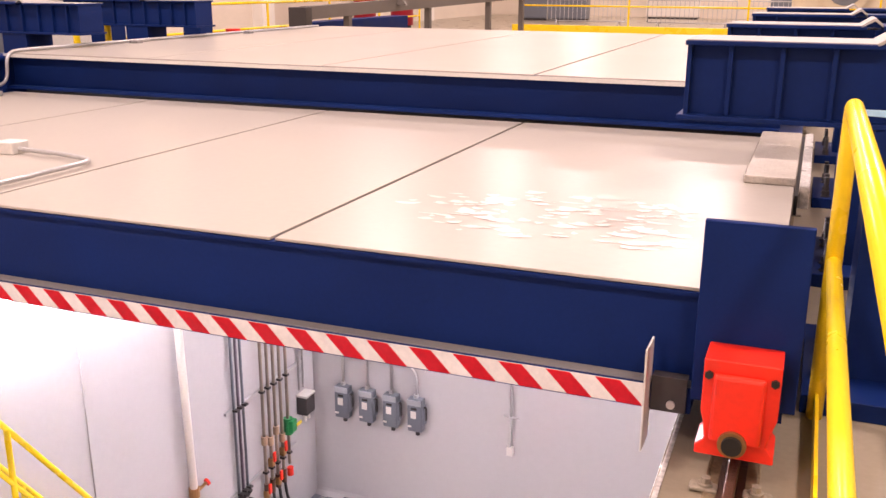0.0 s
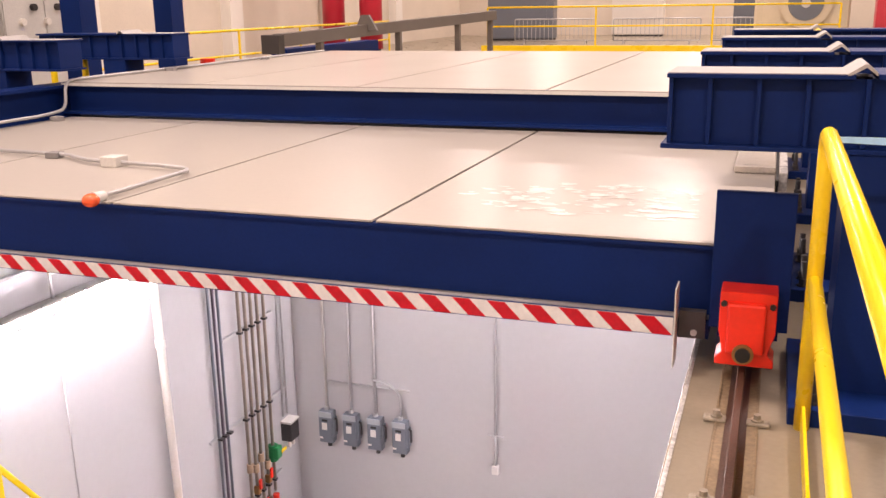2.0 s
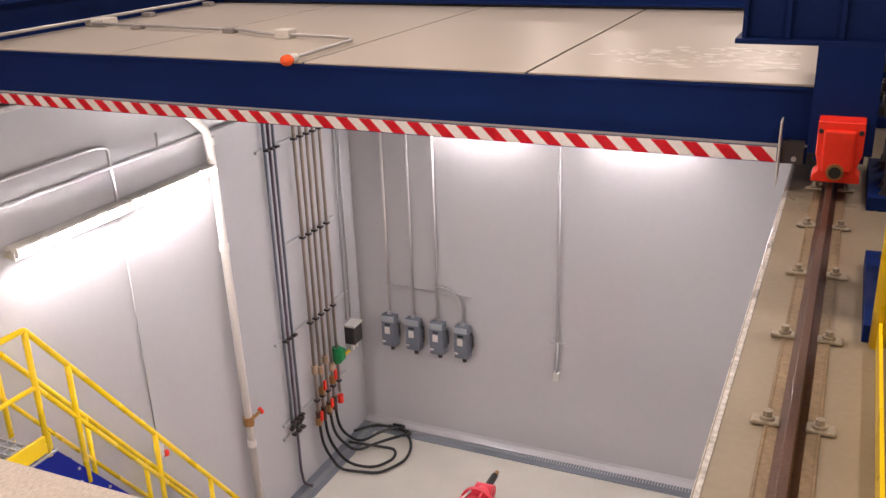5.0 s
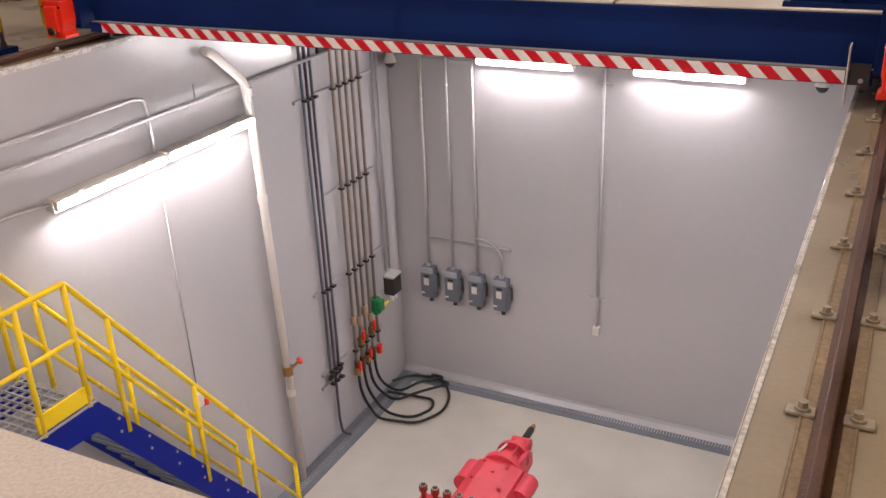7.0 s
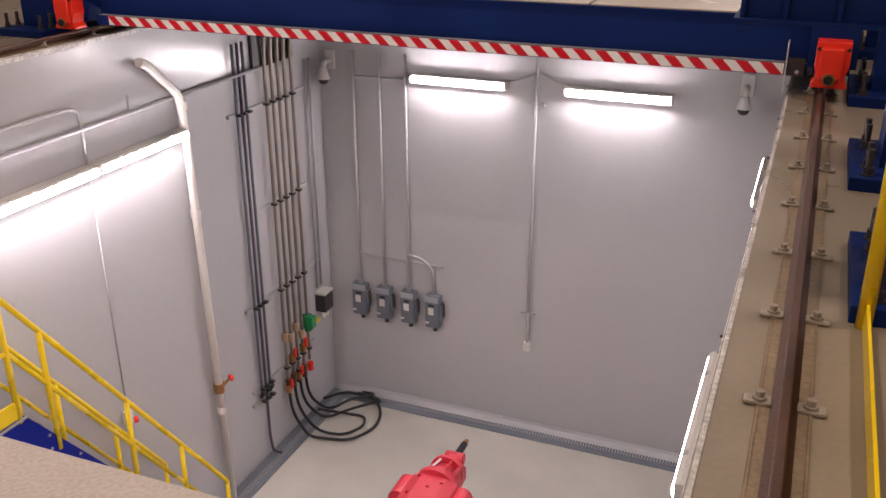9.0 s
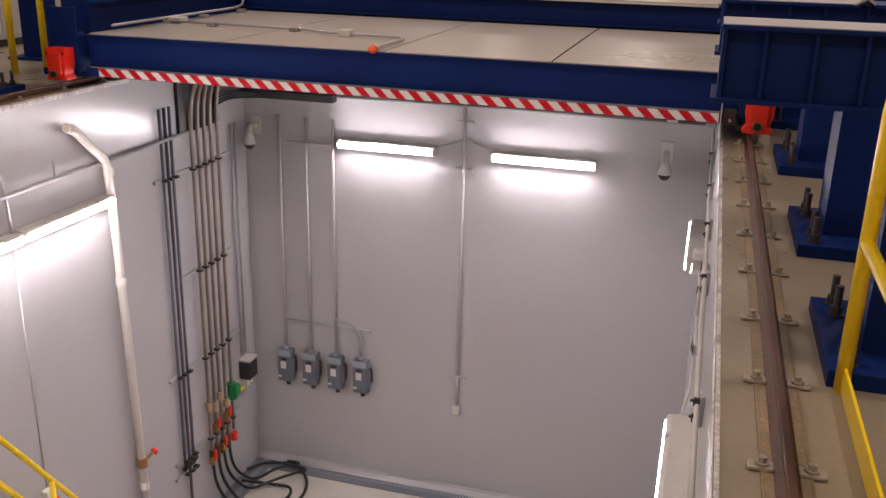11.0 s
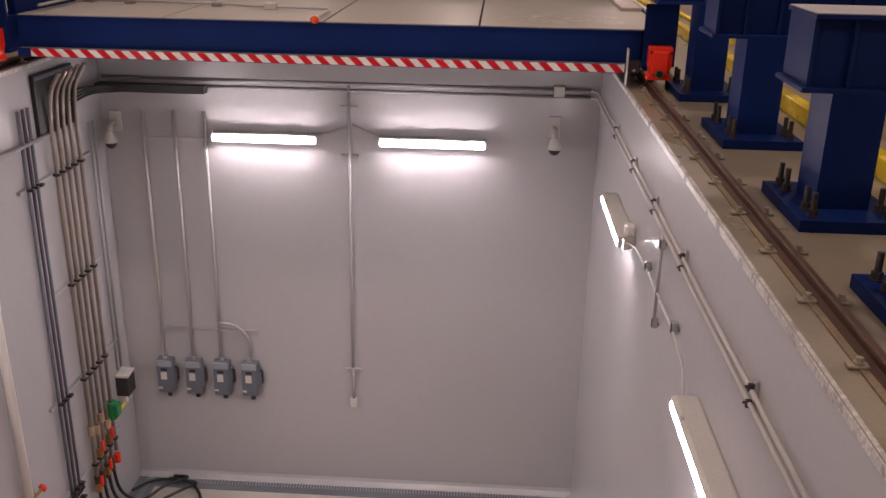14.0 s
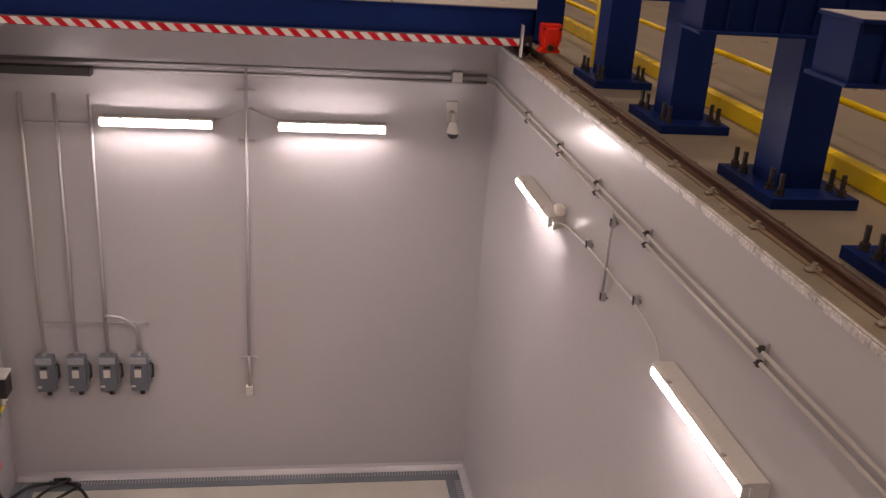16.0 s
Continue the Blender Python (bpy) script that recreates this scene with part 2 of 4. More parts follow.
# ---- the rolling cover ----
def rolling_cover():
    ob = empty("rolling_pit_cover", spot(-0.032, 1.997, 0.055))
    zt, depth, zt2, depth2 = 0.534, 3.55, 0.875, 6.2
    xa, xb = -6.95, -0.27
    c = lambda *a: part(*a[:2], a[2], ob, *a[3:])
    c("front_girder", prism([(0.0, 0.085), (0.0, 0.178), (0.012, 0.178), (0.012, 0.10), (0.075, 0.10), (0.075, 0.503), (0.045, 0.503), (0.045, 0.518), (0.16, 0.518), (0.16, 0.085)], "x", xa - 0.02, xb), M_BLUE, "dark blue painted steel channel")
    c("ledge", box((xa, 0.014, 0.176), (xb, 0.074, 0.181)), M_DUSTY, "dusty grey steel ledge")
    tape = c("warning_tape", box((-6.82, -0.004, 0.09), (-0.431, -0.001, 0.176)), M_TAPE_W, "red and white striped warning tape")
    pitch, w = 0.183, 0.092
    bm = bmesh.new()
    v = [bm.verts.new(p) for p in ((0, 0, 0.0855), (w, 0, 0.0855), (w + 0.085, 0, 0), (0.085, 0, 0))]
    bm.faces.new(v[::-1])
    bmesh.ops.solidify(bm, geom=bm.faces[:], thickness=0.0015)
    first = part("stripe", bm, M_TAPE_R, tape)
    n = 0
    x = -0.433 - w - 0.085 - 34 * pitch
    while x < -0.431 - w - 0.085 + 0.001:
        s = first if n == 0 else new("stripe", first.data)
        s.parent = tape
        s.matrix_basis = spot(x, -0.006, 0.0903)
        x += pitch
        n += 1
    # deck slabs of the front leaf
    edges = [xa, -5.35, -3.62, -1.97, -0.012]
    for a, b in zip(edges, edges[1:]):
        c("deck_slab", box((a + 0.011, 0.05 if b < -1 else 0.052, 0.521), (b - 0.011, depth, zt), 0.003), M_PANEL, "beige coated concrete slab")
    c("under_frame", box((xa, 0.165, 0.2), (xb, depth, 0.5)), M_PANEL_SIDE)
    # Small pale ovals paint the white glints of the wet area.
    wet = bmesh.new()
    rnd = random.Random(4)
    for k in range(210):
        px, py = rnd.uniform(-1.75, -0.42), rnd.uniform(0.45, 1.35)
        if (px + 0.95) ** 2 / 0.6 + (py - 0.85) ** 2 / 0.22 > 1:
            continue
        rx, ry, ph = rnd.uniform(0.012, 0.055), rnd.uniform(0.008, 0.03), rnd.uniform(0, 6)
        ring = [wet.verts.new((px + rx * math.cos(a) * (1 + 0.35 * math.sin(3 * a + ph)), py + ry * math.sin(a) * (1 + 0.35 * math.cos(2 * a + ph)), zt + 0.0012 + 0.00001 * k)) for a in (2 * math.pi * q / 16 for q in range(16))]
        wet.faces.new(ring)
    tagged(c("wet_patch", wet, M_WET_GLARE, "glossy wet film"), kind="stuff")
    # the raised rear leaf
    c("rear_girder", prism([(depth, 0.56), (depth, 0.585), (depth + 0.1, 0.585), (depth + 0.1, zt2 - 0.03), (depth, zt2 - 0.03), (depth, zt2), (depth + 0.2, zt2), (depth + 0.2, 0.56)], "x", -7.02, xb + 0.1), M_BLUE, "dark blue painted steel beam")
    c("flange_edge", box((-7.02, depth - 0.004, zt2 - 0.026), (xb + 0.1, depth - 0.001, zt2 + 0.004)), M_LIGHTBOX, "pale worn flange edge")
    e2 = [-7.0, -5.4, -3.68, -1.9, xb + 0.05]
    for a, b in zip(e2, e2[1:]):
        c("deck_slab", box((a + 0.011, depth + 0.02, 0.877), (b - 0.011, depth + depth2, zt2 + 0.012), 0.003), M_PANEL, "beige coated concrete slab")
    c("under_frame", box((-7.0, depth + 0.21, 0.3), (xb, depth + depth2, 0.86)), M_PANEL_SIDE)
    c("rear_end_girder", box((-7.02, depth + depth2, 0.3), (xb + 0.1, depth + depth2 + 0.1, zt2)), M_BLUE)
    # side girders
    c("side_girder", prism([(-7.27, 0.2), (-7.27, 0.225), (-7.15, 0.225), (-7.15, 0.83), (-7.27, 0.83), (-7.27, 0.86), (-6.97, 0.86), (-6.97, 0.83), (-7.06, 0.83), (-7.06, 0.225), (-6.97, 0.225), (-6.97, 0.2)], "y", 0.25, depth + depth2), M_BLUE, "dark blue steel side beam")
    c("side_girder", box((-0.26, 0.18, 0.2), (-0.03, depth + depth2, 0.45)), M_BLUE, "dark blue steel side beam")
    c("side_block", box((-0.275, 1.92, zt + 0.001), (-0.02, depth - 0.02, zt + 0.045), 0.008), M_SLAB, "pale concrete edge block")
    c("side_strip", box((0.0, 1.75, 0.46), (0.05, depth, 0.575), 0.006), M_EDGE, "worn white edge strip")
    c("side_gasket", box((-0.018, 1.6, 0.46), (-0.002, depth, zt + 0.02)), M_BLACK)
    # end plates and drives at both rails
    for sx, cx in ((1, -0.10), (-1, -7.18)):
        c("end_plate", box((cx - 0.168, -0.06, 0.17), (cx + 0.168, -0.03, 0.803), 0.004), M_BLUE, "dark blue steel end plate")
        c("wheel_box", box((cx - 0.13, -0.03, 0.12), (cx + 0.13, 0.5, 0.5)), M_BLUE)
        bm = prism([(-0.128, 0.045), (-0.128, 0.075), (-0.1, 0.105), (-0.108, 0.16), (-0.118, 0.2), (-0.118, 0.38), (0.118, 0.38), (0.118, 0.2), (0.105, 0.16), (0.09, 0.105), (0.118, 0.075), (0.118, 0.045)], "y", -0.22, -0.06)
        bmesh.ops.bevel(bm, geom=bm.edges[:], offset=0.004, segments=1, affect="EDGES")
        bmesh.ops.translate(bm, verts=bm.verts, vec=(cx, 0, 0.012))
        motor = c("drive_unit", bm, M_RED, "bright red cast drive unit")
        part("cover", box((cx - 0.085, -0.25, 0.12), (cx + 0.075, -0.215, 0.35), 0.012), M_RED, motor)
        part("shaft", rod((cx - 0.01, -0.275, 0.125), (cx - 0.01, -0.24, 0.125), 0.032, None, 20), M_BLACK, motor, "black shaft end")
        part("shaft_collar", rod((cx - 0.01, -0.262, 0.125), (cx - 0.01, -0.245, 0.125), 0.045, None, 20), M_BRASS, motor)
        for bx in (-0.1, 0.1):
            part("bolt", rod((cx + bx, -0.232, 0.34), (cx + bx, -0.215, 0.34), 0.014, None, 6), M_BLACK, motor)
        if sx < 0:
            continue
        xs = cx - sx * 0.315
        c("sweep_plate", box((xs - 0.004, -0.12, -0.03), (xs + 0.004, 0.02, 0.35), 0.002), M_LIGHTBOX, "thin pale metal guard plate")
        c("bracket", box((xs + 0.01, -0.02, 0.09), (xs + sx * 0.13, 0.03, 0.22)), M_DARK)
        c("bracket_pin", rod((xs + sx * 0.08, -0.03, 0.12), (xs + sx * 0.08, 0.0, 0.12), 0.015), M_GALV)
    # conduit, boxes and beacon on the deck
    c("conduit", tube([(-3.70, 0.02, 0.56), (-3.70, 0.97, 0.565), (-4.0, 1.05, 0.565), (-4.7, 1.12, 0.565), (-5.0, 1.28, 0.565), (-6.78, 1.38, 0.565)], 0.014, 0.1), M_GALV, "galvanised conduit")
    c("conduit", tube([(-6.82, 0.3, 0.60), (-6.86, 3.1, 0.60), (-6.92, 3.47, 0.62), (-6.92, 3.49, 0.9), (-6.92, 3.75, 0.91), (-6.9, 9.3, 0.91)], 0.016, 0.12), M_GALV, "galvanised conduit")
    for bx, by, bz in ((-5.12, 1.29, zt), (-6.2, 1.35, zt), (-6.8, 2.2, zt), (-6.8, 3.2, zt), (-6.84, 5.2, zt2), (-6.86, 7.4, zt2)):
        c("conduit_clamp", box((bx - 0.06, by - 0.05, bz), (bx + 0.05, by + 0.04, bz + 0.045), 0.006), M_DUSTY)
    c("junction_box", box((-4.5, 1.03, zt), (-4.36, 1.16, zt + 0.075), 0.008), M_LIGHTBOX, "pale steel junction box")
    c("junction_box", box((-6.9, 1.4, zt), (-6.67, 1.6, zt + 0.07), 0.008), M_LIGHTBOX, "pale steel junction box")
    beacon = c("beacon", rod((-3.70, -0.0, 0.56), (-3.70, 0.09, 0.56), 0.038, 0.03, 18), M_LIGHTBOX, "orange beacon lamp")
    bm = bmesh.new()
    bmesh.ops.create_uvsphere(bm, u_segments=18, v_segments=10, radius=0.042, matrix=Matrix.Translation((-3.70, -0.02, 0.555)) @ Matrix.Diagonal((1.15, 1.3, 0.95, 1)))
    part("lens", bm, M_ORANGE, beacon, "orange lens", smooth=True)
    return tagged(ob, "blue rolling pit cover with beige slabs, red drives, striped tape", "pit cover")


COVER = rolling_cover()


# ---- rails ----
def rail(x):
    ob = empty("crane_rail", spot(x, 0, 0))
    y0, y1 = -0.9, 26.0
    part("rail_bar", prism([(-0.042, 0.0), (-0.042, 0.01), (-0.01, 0.02), (-0.01, 0.048), (-0.018, 0.054), (-0.018, 0.071), (-0.013, 0.076), (0.013, 0.076), (0.018, 0.071), (0.018, 0.054), (0.01, 0.048), (0.01, 0.02), (0.042, 0.01), (0.042, 0.0)], "y", y0, y1), M_RUST, ob, "rusty brown steel rail")
    part("grout_bed", box((-0.075, y0, 0.001), (0.075, y1, 0.006)), M_GROUT, ob, "brown stained grout bed")
    for sx in (-1, 1):
        part("grout_ridge", box((sx * 0.075, y0, 0.001), (sx * 0.085, y1, 0.01), 0.002), M_GROUT, ob)
    clips = []
    n = 0
    while -0.28 + n * 0.675 < y1 - 0.3:
        y = -0.28 + n * 0.675
        for sx in (-1, 1):
            if not clips:
                bm = bmesh.new()
                add_box(bm, (-0.05, -0.026, 0.004), (0.04, 0.026, 0.02), 0.006)
                add_rod(bm, (0, 0, 0.022), (0, 0, 0.03), 0.024, None, 14)
                add_rod(bm, (0, 0, 0.03), (0, 0, 0.05), 0.016, None, 6)
                k = part("rail_clip", bm, M_CLIP, ob, "worn steel rail clip with bolt")
                clips.append(k)
            else:
                k = new("rail_clip", clips[0].data)
                k.parent = ob
            k.matrix_basis = spot(sx * 0.079, y, 0, 0, 0, 0 if sx < 0 else 180)
        n += 1
    return structure(ob, "rusty steel rail with bolted clips on the floor", "rail")


rail(-0.132)
rail(XL - 0.15)


# ---- blue steel frames ----
def column_frame(x, y, flip, h=1.07):
    """Column on a bolted base plate that carries a short cantilever beam; local x points away from the pit."""
    ob = empty("column_with_beam", spot(x, y, 0, 0, 0, 180 if flip else 0))
    plate = part("base_plate", box((-0.31, -0.42, 0.0), (0.31, 0.42, 0.075), 0.004), M_BLUE, ob)
    for bx in (-0.22, 0.22):
        for by in (-0.34, -0.2, 0.2, 0.34):
            bm = rod((bx, by, 0.075), (bx, by, 0.22), 0.018, None, 10)
            add_rod(bm, (bx, by, 0.075), (bx, by, 0.083), 0.036, None, 12)
            add_rod(bm, (bx, by, 0.083), (bx, by, 0.12), 0.029, None, 6)
            part("anchor_bolt", bm, M_DARK, plate)
    col = bmesh.new()
    add_box(col, (-0.16, -0.18, 0.075), (0.16, -0.155, h))
    add_box(col, (-0.16, 0.155, 0.075), (0.16, 0.18, h))
    add_box(col, (-0.16, -0.155, 0.075), (-0.145, 0.155, h))
    add_box(col, (0.145, -0.155, 0.075), (0.16, 0.155, h))
    part("column", col, M_BLUE, ob)
    e, f = -0.872, 1.15
    beam = part("beam", box((e + 0.01, -0.13, h + 0.02), (f, 0.13, h + 0.29)), M_BLUE, ob)
    part("bottom_flange", box((e - 0.015, -0.19, h), (f, 0.19, h + 0.02), 0.003), M_BLUE, beam)
    part("top_flange", box((e, -0.19, h + 0.29), (-0.16, 0.19, h + 0.308), 0.003), M_BLUE, beam)
    part("flange_dust", box((e + 0.004, -0.186, h + 0.3085), (-0.17, 0.186, h + 0.312)), M_DUST, beam, "pale dusty top face")
    part("raised_flange", box((-0.08, -0.19, h + 0.29), (f, 0.19, h + 0.312), 0.003), M_BLUE, beam)
    part("ramp_plate", prism([(-0.19, h + 0.300), (-0.19, h + 0.312), (-0.135, h + 0.348), (-0.12, h + 0.350), (-0.085, h + 0.318), (-0.085, h + 0.304), (-0.125, h + 0.336)], "y", -0.19, 0.19), M_DUST, beam, "pale dusty lip")
    for sx in (e + 0.016, -0.7, -0.51, -0.325, -0.11, 0.1, 0.35, 0.6, 0.9):
        part("stiffener", box((sx - 0.009, -0.165, h + 0.02), (sx + 0.009, 0.165, h + 0.29), 0.002), M_BLUE, beam)
    return tagged(ob, "dark blue steel column with cantilever beam on bolted plate", "steel column", "blue steel frames")


FRAME_Y = (2.89, 4.56, 6.55, 8.45)
for fy in FRAME_Y:
    column_frame(0.37, fy, False)
    column_frame(-7.75, fy, True, 1.06)


# ---- yellow hand rail beside the camera ----
def hand_rail():
    ob = empty("hand_rail", spot(0.115, 2.45, 0))
    part("end_frame", tube([(0, 0, 0.0), (0, 0, 1.19), (0.0, -3.6, 1.19)], 0.03, 0.09, 14), M_YELLOW, ob)
    part("mid_rail", tube([(0, 0, 0.62), (0.0, -3.6, 0.62)], 0.027, 0, 14), M_YELLOW, ob)
    part("toe_board", box((-0.006, -3.6, 0.01), (0.006, -0.02, 0.11)), M_YELLOW, ob)
    part("post", rod((0, -2.9, 0), (0, -2.9, 1.16), 0.03), M_YELLOW, ob)
    part("strap", prism([(0.0, 1.155), (0.0, 1.175), (2.2, 1.19), (2.2, 1.09)], "y", -0.012, -0.008), material("pale_blue_tape", (0.38, 0.66, 0.95), 0.5), ob, "pale blue tape")
    return tagged(ob, "yellow tubular steel hand rail beside the rail", "hand rail")


hand_rail()


# ---- lamps in the pit ----
def strip_light(m, length, lip=0.164):
    """Along local x, on a wall whose face is local y = 0 and which looks to local -y."""
    ob = empty("strip_light", m)
    part("housing", prism([(-0.002, -0.05), (-0.002, 0.045), (-0.02, 0.055), (0.03 - lip, 0.055), (0.008 - lip, 0.047), (-lip, 0.03), (-0.115, 0.03), (-0.115, -0.078), (-0.09, -0.078)], "x", -length / 2, length / 2), M_LIGHTBOX, ob, "pale grey moulded housing")
    bm = prism([(-0.116, -0.062), (-0.155, -0.055), (-0.178, -0.035), (-0.184, 0.0), (-0.178, 0.02), (-0.116, 0.028)], "x", -length / 2 + 0.02, length / 2 - 0.02)
    part("diffuser", bm, M_TUBE, ob, "glowing white diffuser")
    for sx in (-1, 1):
        part("wall_bracket", box((sx * length * 0.3 - 0.02, -0.01, -0.03), (sx * length * 0.3 + 0.02, 0.05, 0.03)), M_GALV, ob)
        part("end_cap", box((sx * (length / 2 - 0.03), -0.17, -0.055), (sx * (length / 2), -0.118, 0.028), 0.006), M_LIGHTBOX, ob)
        part("latch", box((sx * length * 0.3 - 0.015, -0.168, 0.0), (sx * length * 0.3 + 0.015, -0.145, 0.06)), M_GALV, ob)
    return tagged(ob, "lit white strip light on the grey pit wall", "strip light", "pit strip lights")


strip_light(spot(-4.79, YB, -1.18), 1.42, 0.146)
strip_light(spot(-2.54, YB, -1.18), 1.42, 0.146)
strip_light(spot(XL, 5.28, -1.28, 0, 0, 90), 1.46)
strip_light(spot(XL, 6.78, -1.275, 0, 0, 90), 1.46)
strip_light(spot(XR, 7.86, -1.17, 0, 0, -90), 1.42, 0.176)
strip_light(spot(XR, 3.5, -1.2, 0, 0, -90), 1.42, 0.176)


# ---- pipes and boxes on the end wall ----
def single(name, bm, mat, label, category, group="", smooth=False):
    return tagged(part(name, bm, mat, None, "", smooth), label, category, group)


def switch_box(x):
    ob = empty("safety_switch", spot(x, YB, -4.82))
    part("body", box((-0.12, -0.14, -0.29), (0.12, 0, 0.25), 0.012), M_GREYBOX, ob)
    part("door", box((-0.115, -0.155, -0.23), (0.10, -0.14, 0.21), 0.006), M_GREYBOX, ob)
    part("label_plate", box((-0.06, -0.159, -0.06), (0.03, -0.155, 0.06)), M_TAPE_W, ob, "white blank label")
    part("top_cover", box((-0.118, -0.158, 0.15), (0.105, -0.141, 0.247), 0.006), M_PALEBOX, ob, "paler grey upper cover")
    part("window", box((-0.055, -0.159, 0.085), (0.04, -0.155, 0.12)), M_BLACK, ob)
    part("small_label", box((-0.11, -0.159, -0.215), (-0.05, -0.155, -0.185)), M_TAPE_W, ob, "small white label")
    part("side_housing", box((0.12, -0.13, -0.17), (0.155, -0.02, 0.15), 0.012), M_GREYBOX, ob)
    part("handle", tube([(0.155, -0.06, -0.1), (0.19, -0.12, -0.06), (0.19, -0.13, 0.14), (0.16, -0.14, 0.16)], 0.016, 0.04), M_DARK, ob)
    part("hub", rod((-0.01, -0.05, 0.25), (-0.01, -0.05, 0.3), 0.04), M_GALV, ob)
    part("gland", rod((0.02, -0.06, -0.37), (0.02, -0.06, -0.29), 0.035), M_DARK, ob)
    return tagged(ob, "grey safety switch box with white label on the pit wall", "switch box", "row of safety switches")


SWX = (-6.45, -6.025, -5.605, -5.185)
for x in SWX:
    switch_box(x)
single("conduit", tube([(-6.46, YB - 0.05, -0.87), (-6.46, YB - 0.05, -4.55)], 0.022), M_PAINTED, "galvanised conduit down to a switch box", "conduit", "switch conduits")
single("conduit", tube([(-6.035, YB - 0.05, -0.87), (-6.035, YB - 0.05, -4.55)], 0.022), M_CONDUIT, "galvanised conduit down to a switch box", "conduit", "switch conduits")
single("conduit", tube([(-5.615, YB - 0.05, -0.87), (-5.615, YB - 0.05, -4.55)], 0.022), M_CONDUIT, "galvanised conduit down to a switch box", "conduit", "switch conduits")
single("conduit", tube([(-5.615, YB - 0.09, -3.95), (-5.37, YB - 0.09, -3.97), (-5.19, YB - 0.07, -4.15), (-5.19, YB - 0.05, -4.55)], 0.022, 0.15), M_GALV, "bent galvanised conduit to a switch box", "conduit", "switch conduits")
single("strut_channel", box((-6.5, YB - 0.045, -4.12), (-5.05, YB - 0.004, -4.08)), M_GALV, "galvanised strut channel across conduits", "strut")
single("strut_channel", box((-6.46, YB - 0.045, -1.28), (-5.63, YB - 0.004, -1.24)), M_GALV, "galvanised strut channel across conduits", "strut")
single("conduit", tube([(-3.66, YB - 0.05, -0.45), (-3.66, YB - 0.05, -4.6)], 0.02), M_WALL, "long grey painted conduit down the end wall", "conduit")
single("conduit", tube([(-3.66, YB - 0.05, -4.6), (-3.66, YB - 0.05, -5.12)], 0.021), M_GALV, "short bare conduit above an outlet box", "conduit")
single("outlet_box", box((-3.71, YB - 0.09, -5.24), (-3.61, YB - 0.004, -5.1), 0.008), M_LIGHTBOX, "small pale outlet box under a conduit", "outlet box")
for z in (-0.76, -1.42, -4.64):
    single("strut_channel", box((-3.78, YB - 0.05, z - 0.018), (-3.54, YB - 0.004, z + 0.018)), M_GALV, "short galvanised strut on the end wall", "strut", "short struts")
single("lamp_cable", tube([(-4.07, YB - 0.05, -1.13), (-3.85, YB - 0.04, -1.08), (-3.65, YB - 0.05, -0.98)], 0.012, 0.1), M_GALV, "thin grey lamp cable", "cable", "lamp cables")
single("lamp_cable", tube([(-3.61, YB - 0.05, -0.98), (-3.42, YB - 0.04, -1.08), (-3.24, YB - 0.05, -1.13)], 0.012, 0.1), M_GALV, "thin grey lamp cable", "cable", "lamp cables")
single("conduit", tube([(-6.95, YB - 0.05, -0.44), (-0.5, YB - 0.05, -0.44)], 0.02, 0.15), M_DUSTY, "long galvanised conduit on the end wall", "conduit", "perimeter conduits")
single("conduit", tube([(-0.5, YB - 0.05, -0.44), (-0.41, YB - 0.1, -0.46), (-0.405, 9.9, -0.48), (-0.405, 0.9, -0.50)], 0.013, 0.1), M_PAINTED, "pale painted conduit along the pit wall", "conduit", "perimeter conduits")
single("conduit", tube([(-6.95, YB - 0.05, -0.53), (-0.5, YB - 0.05, -0.53)], 0.02, 0.15), M_DUSTY, "long galvanised conduit on the end wall", "conduit", "perimeter conduits")
single("conduit", tube([(-0.5, YB - 0.05, -0.53), (-0.41, YB - 0.1, -0.55), (-0.405, 9.9, -0.56), (-0.405, 0.9, -0.57)], 0.013, 0.1), M_PAINTED, "pale painted conduit along the pit wall", "conduit", "perimeter conduits")
single("junction_box", box((-0.98, YB - 0.12, -0.53), (-0.84, YB - 0.004, -0.39), 0.008), M_LIGHTBOX, "pale square junction box on conduits", "junction box")
for y in (8.9, 7.5, 6.24, 4.97, 3.11, 1.6):
    clamp = empty("pipe_strap", spot(XR, y, -0.525))
    part("channel", box((-0.022, -0.018, -0.085), (-0.001, 0.018, 0.085), 0.003), M_GALV, clamp)
    for z in (-0.045, 0.045):
        part("saddle", box((-0.056, -0.013, z - 0.022), (-0.022, 0.013, z + 0.022), 0.006), M_DARK, clamp)
        part("bolt", rod((-0.068, 0, z + 0.005), (-0.05, 0, z + 0.005), 0.008, None, 6), M_DARK, clamp)
    tagged(clamp, "galvanised strut clamp holding two conduits", "pipe clamp", "pipe straps")
single("cable_tray", box((-6.98, YB - 0.25, -0.6), (-5.53, YB - 0.08, -0.5)), M_DARK, "dark steel cable tray in the corner", "cable tray")


def dome_camera(m):
    ob = empty("dome_camera", m)
    part("wall_bracket", box((-0.08, -0.03, -0.02), (0.08, 0, 0.26), 0.008), M_LIGHTBOX, ob)
    part("arm", tube([(0, -0.02, 0.1), (0, -0.2, 0.12), (0, -0.24, 0.02)], 0.035, 0.08), M_LIGHTBOX, ob)
    part("housing", rod((0, -0.24, -0.12), (0, -0.24, 0.03), 0.095, 0.05, 18), M_LIGHTBOX, ob)
    bm = bmesh.new()
    bmesh.ops.create_uvsphere(bm, u_segments=18, v_segments=10, radius=0.075, matrix=Matrix.Translation((0, -0.24, -0.13)))
    part("dome", bm, M_DARK, ob, "smoked dark dome", True)
    return tagged(ob, "white dome camera on a wall arm", "security camera", "dome cameras")


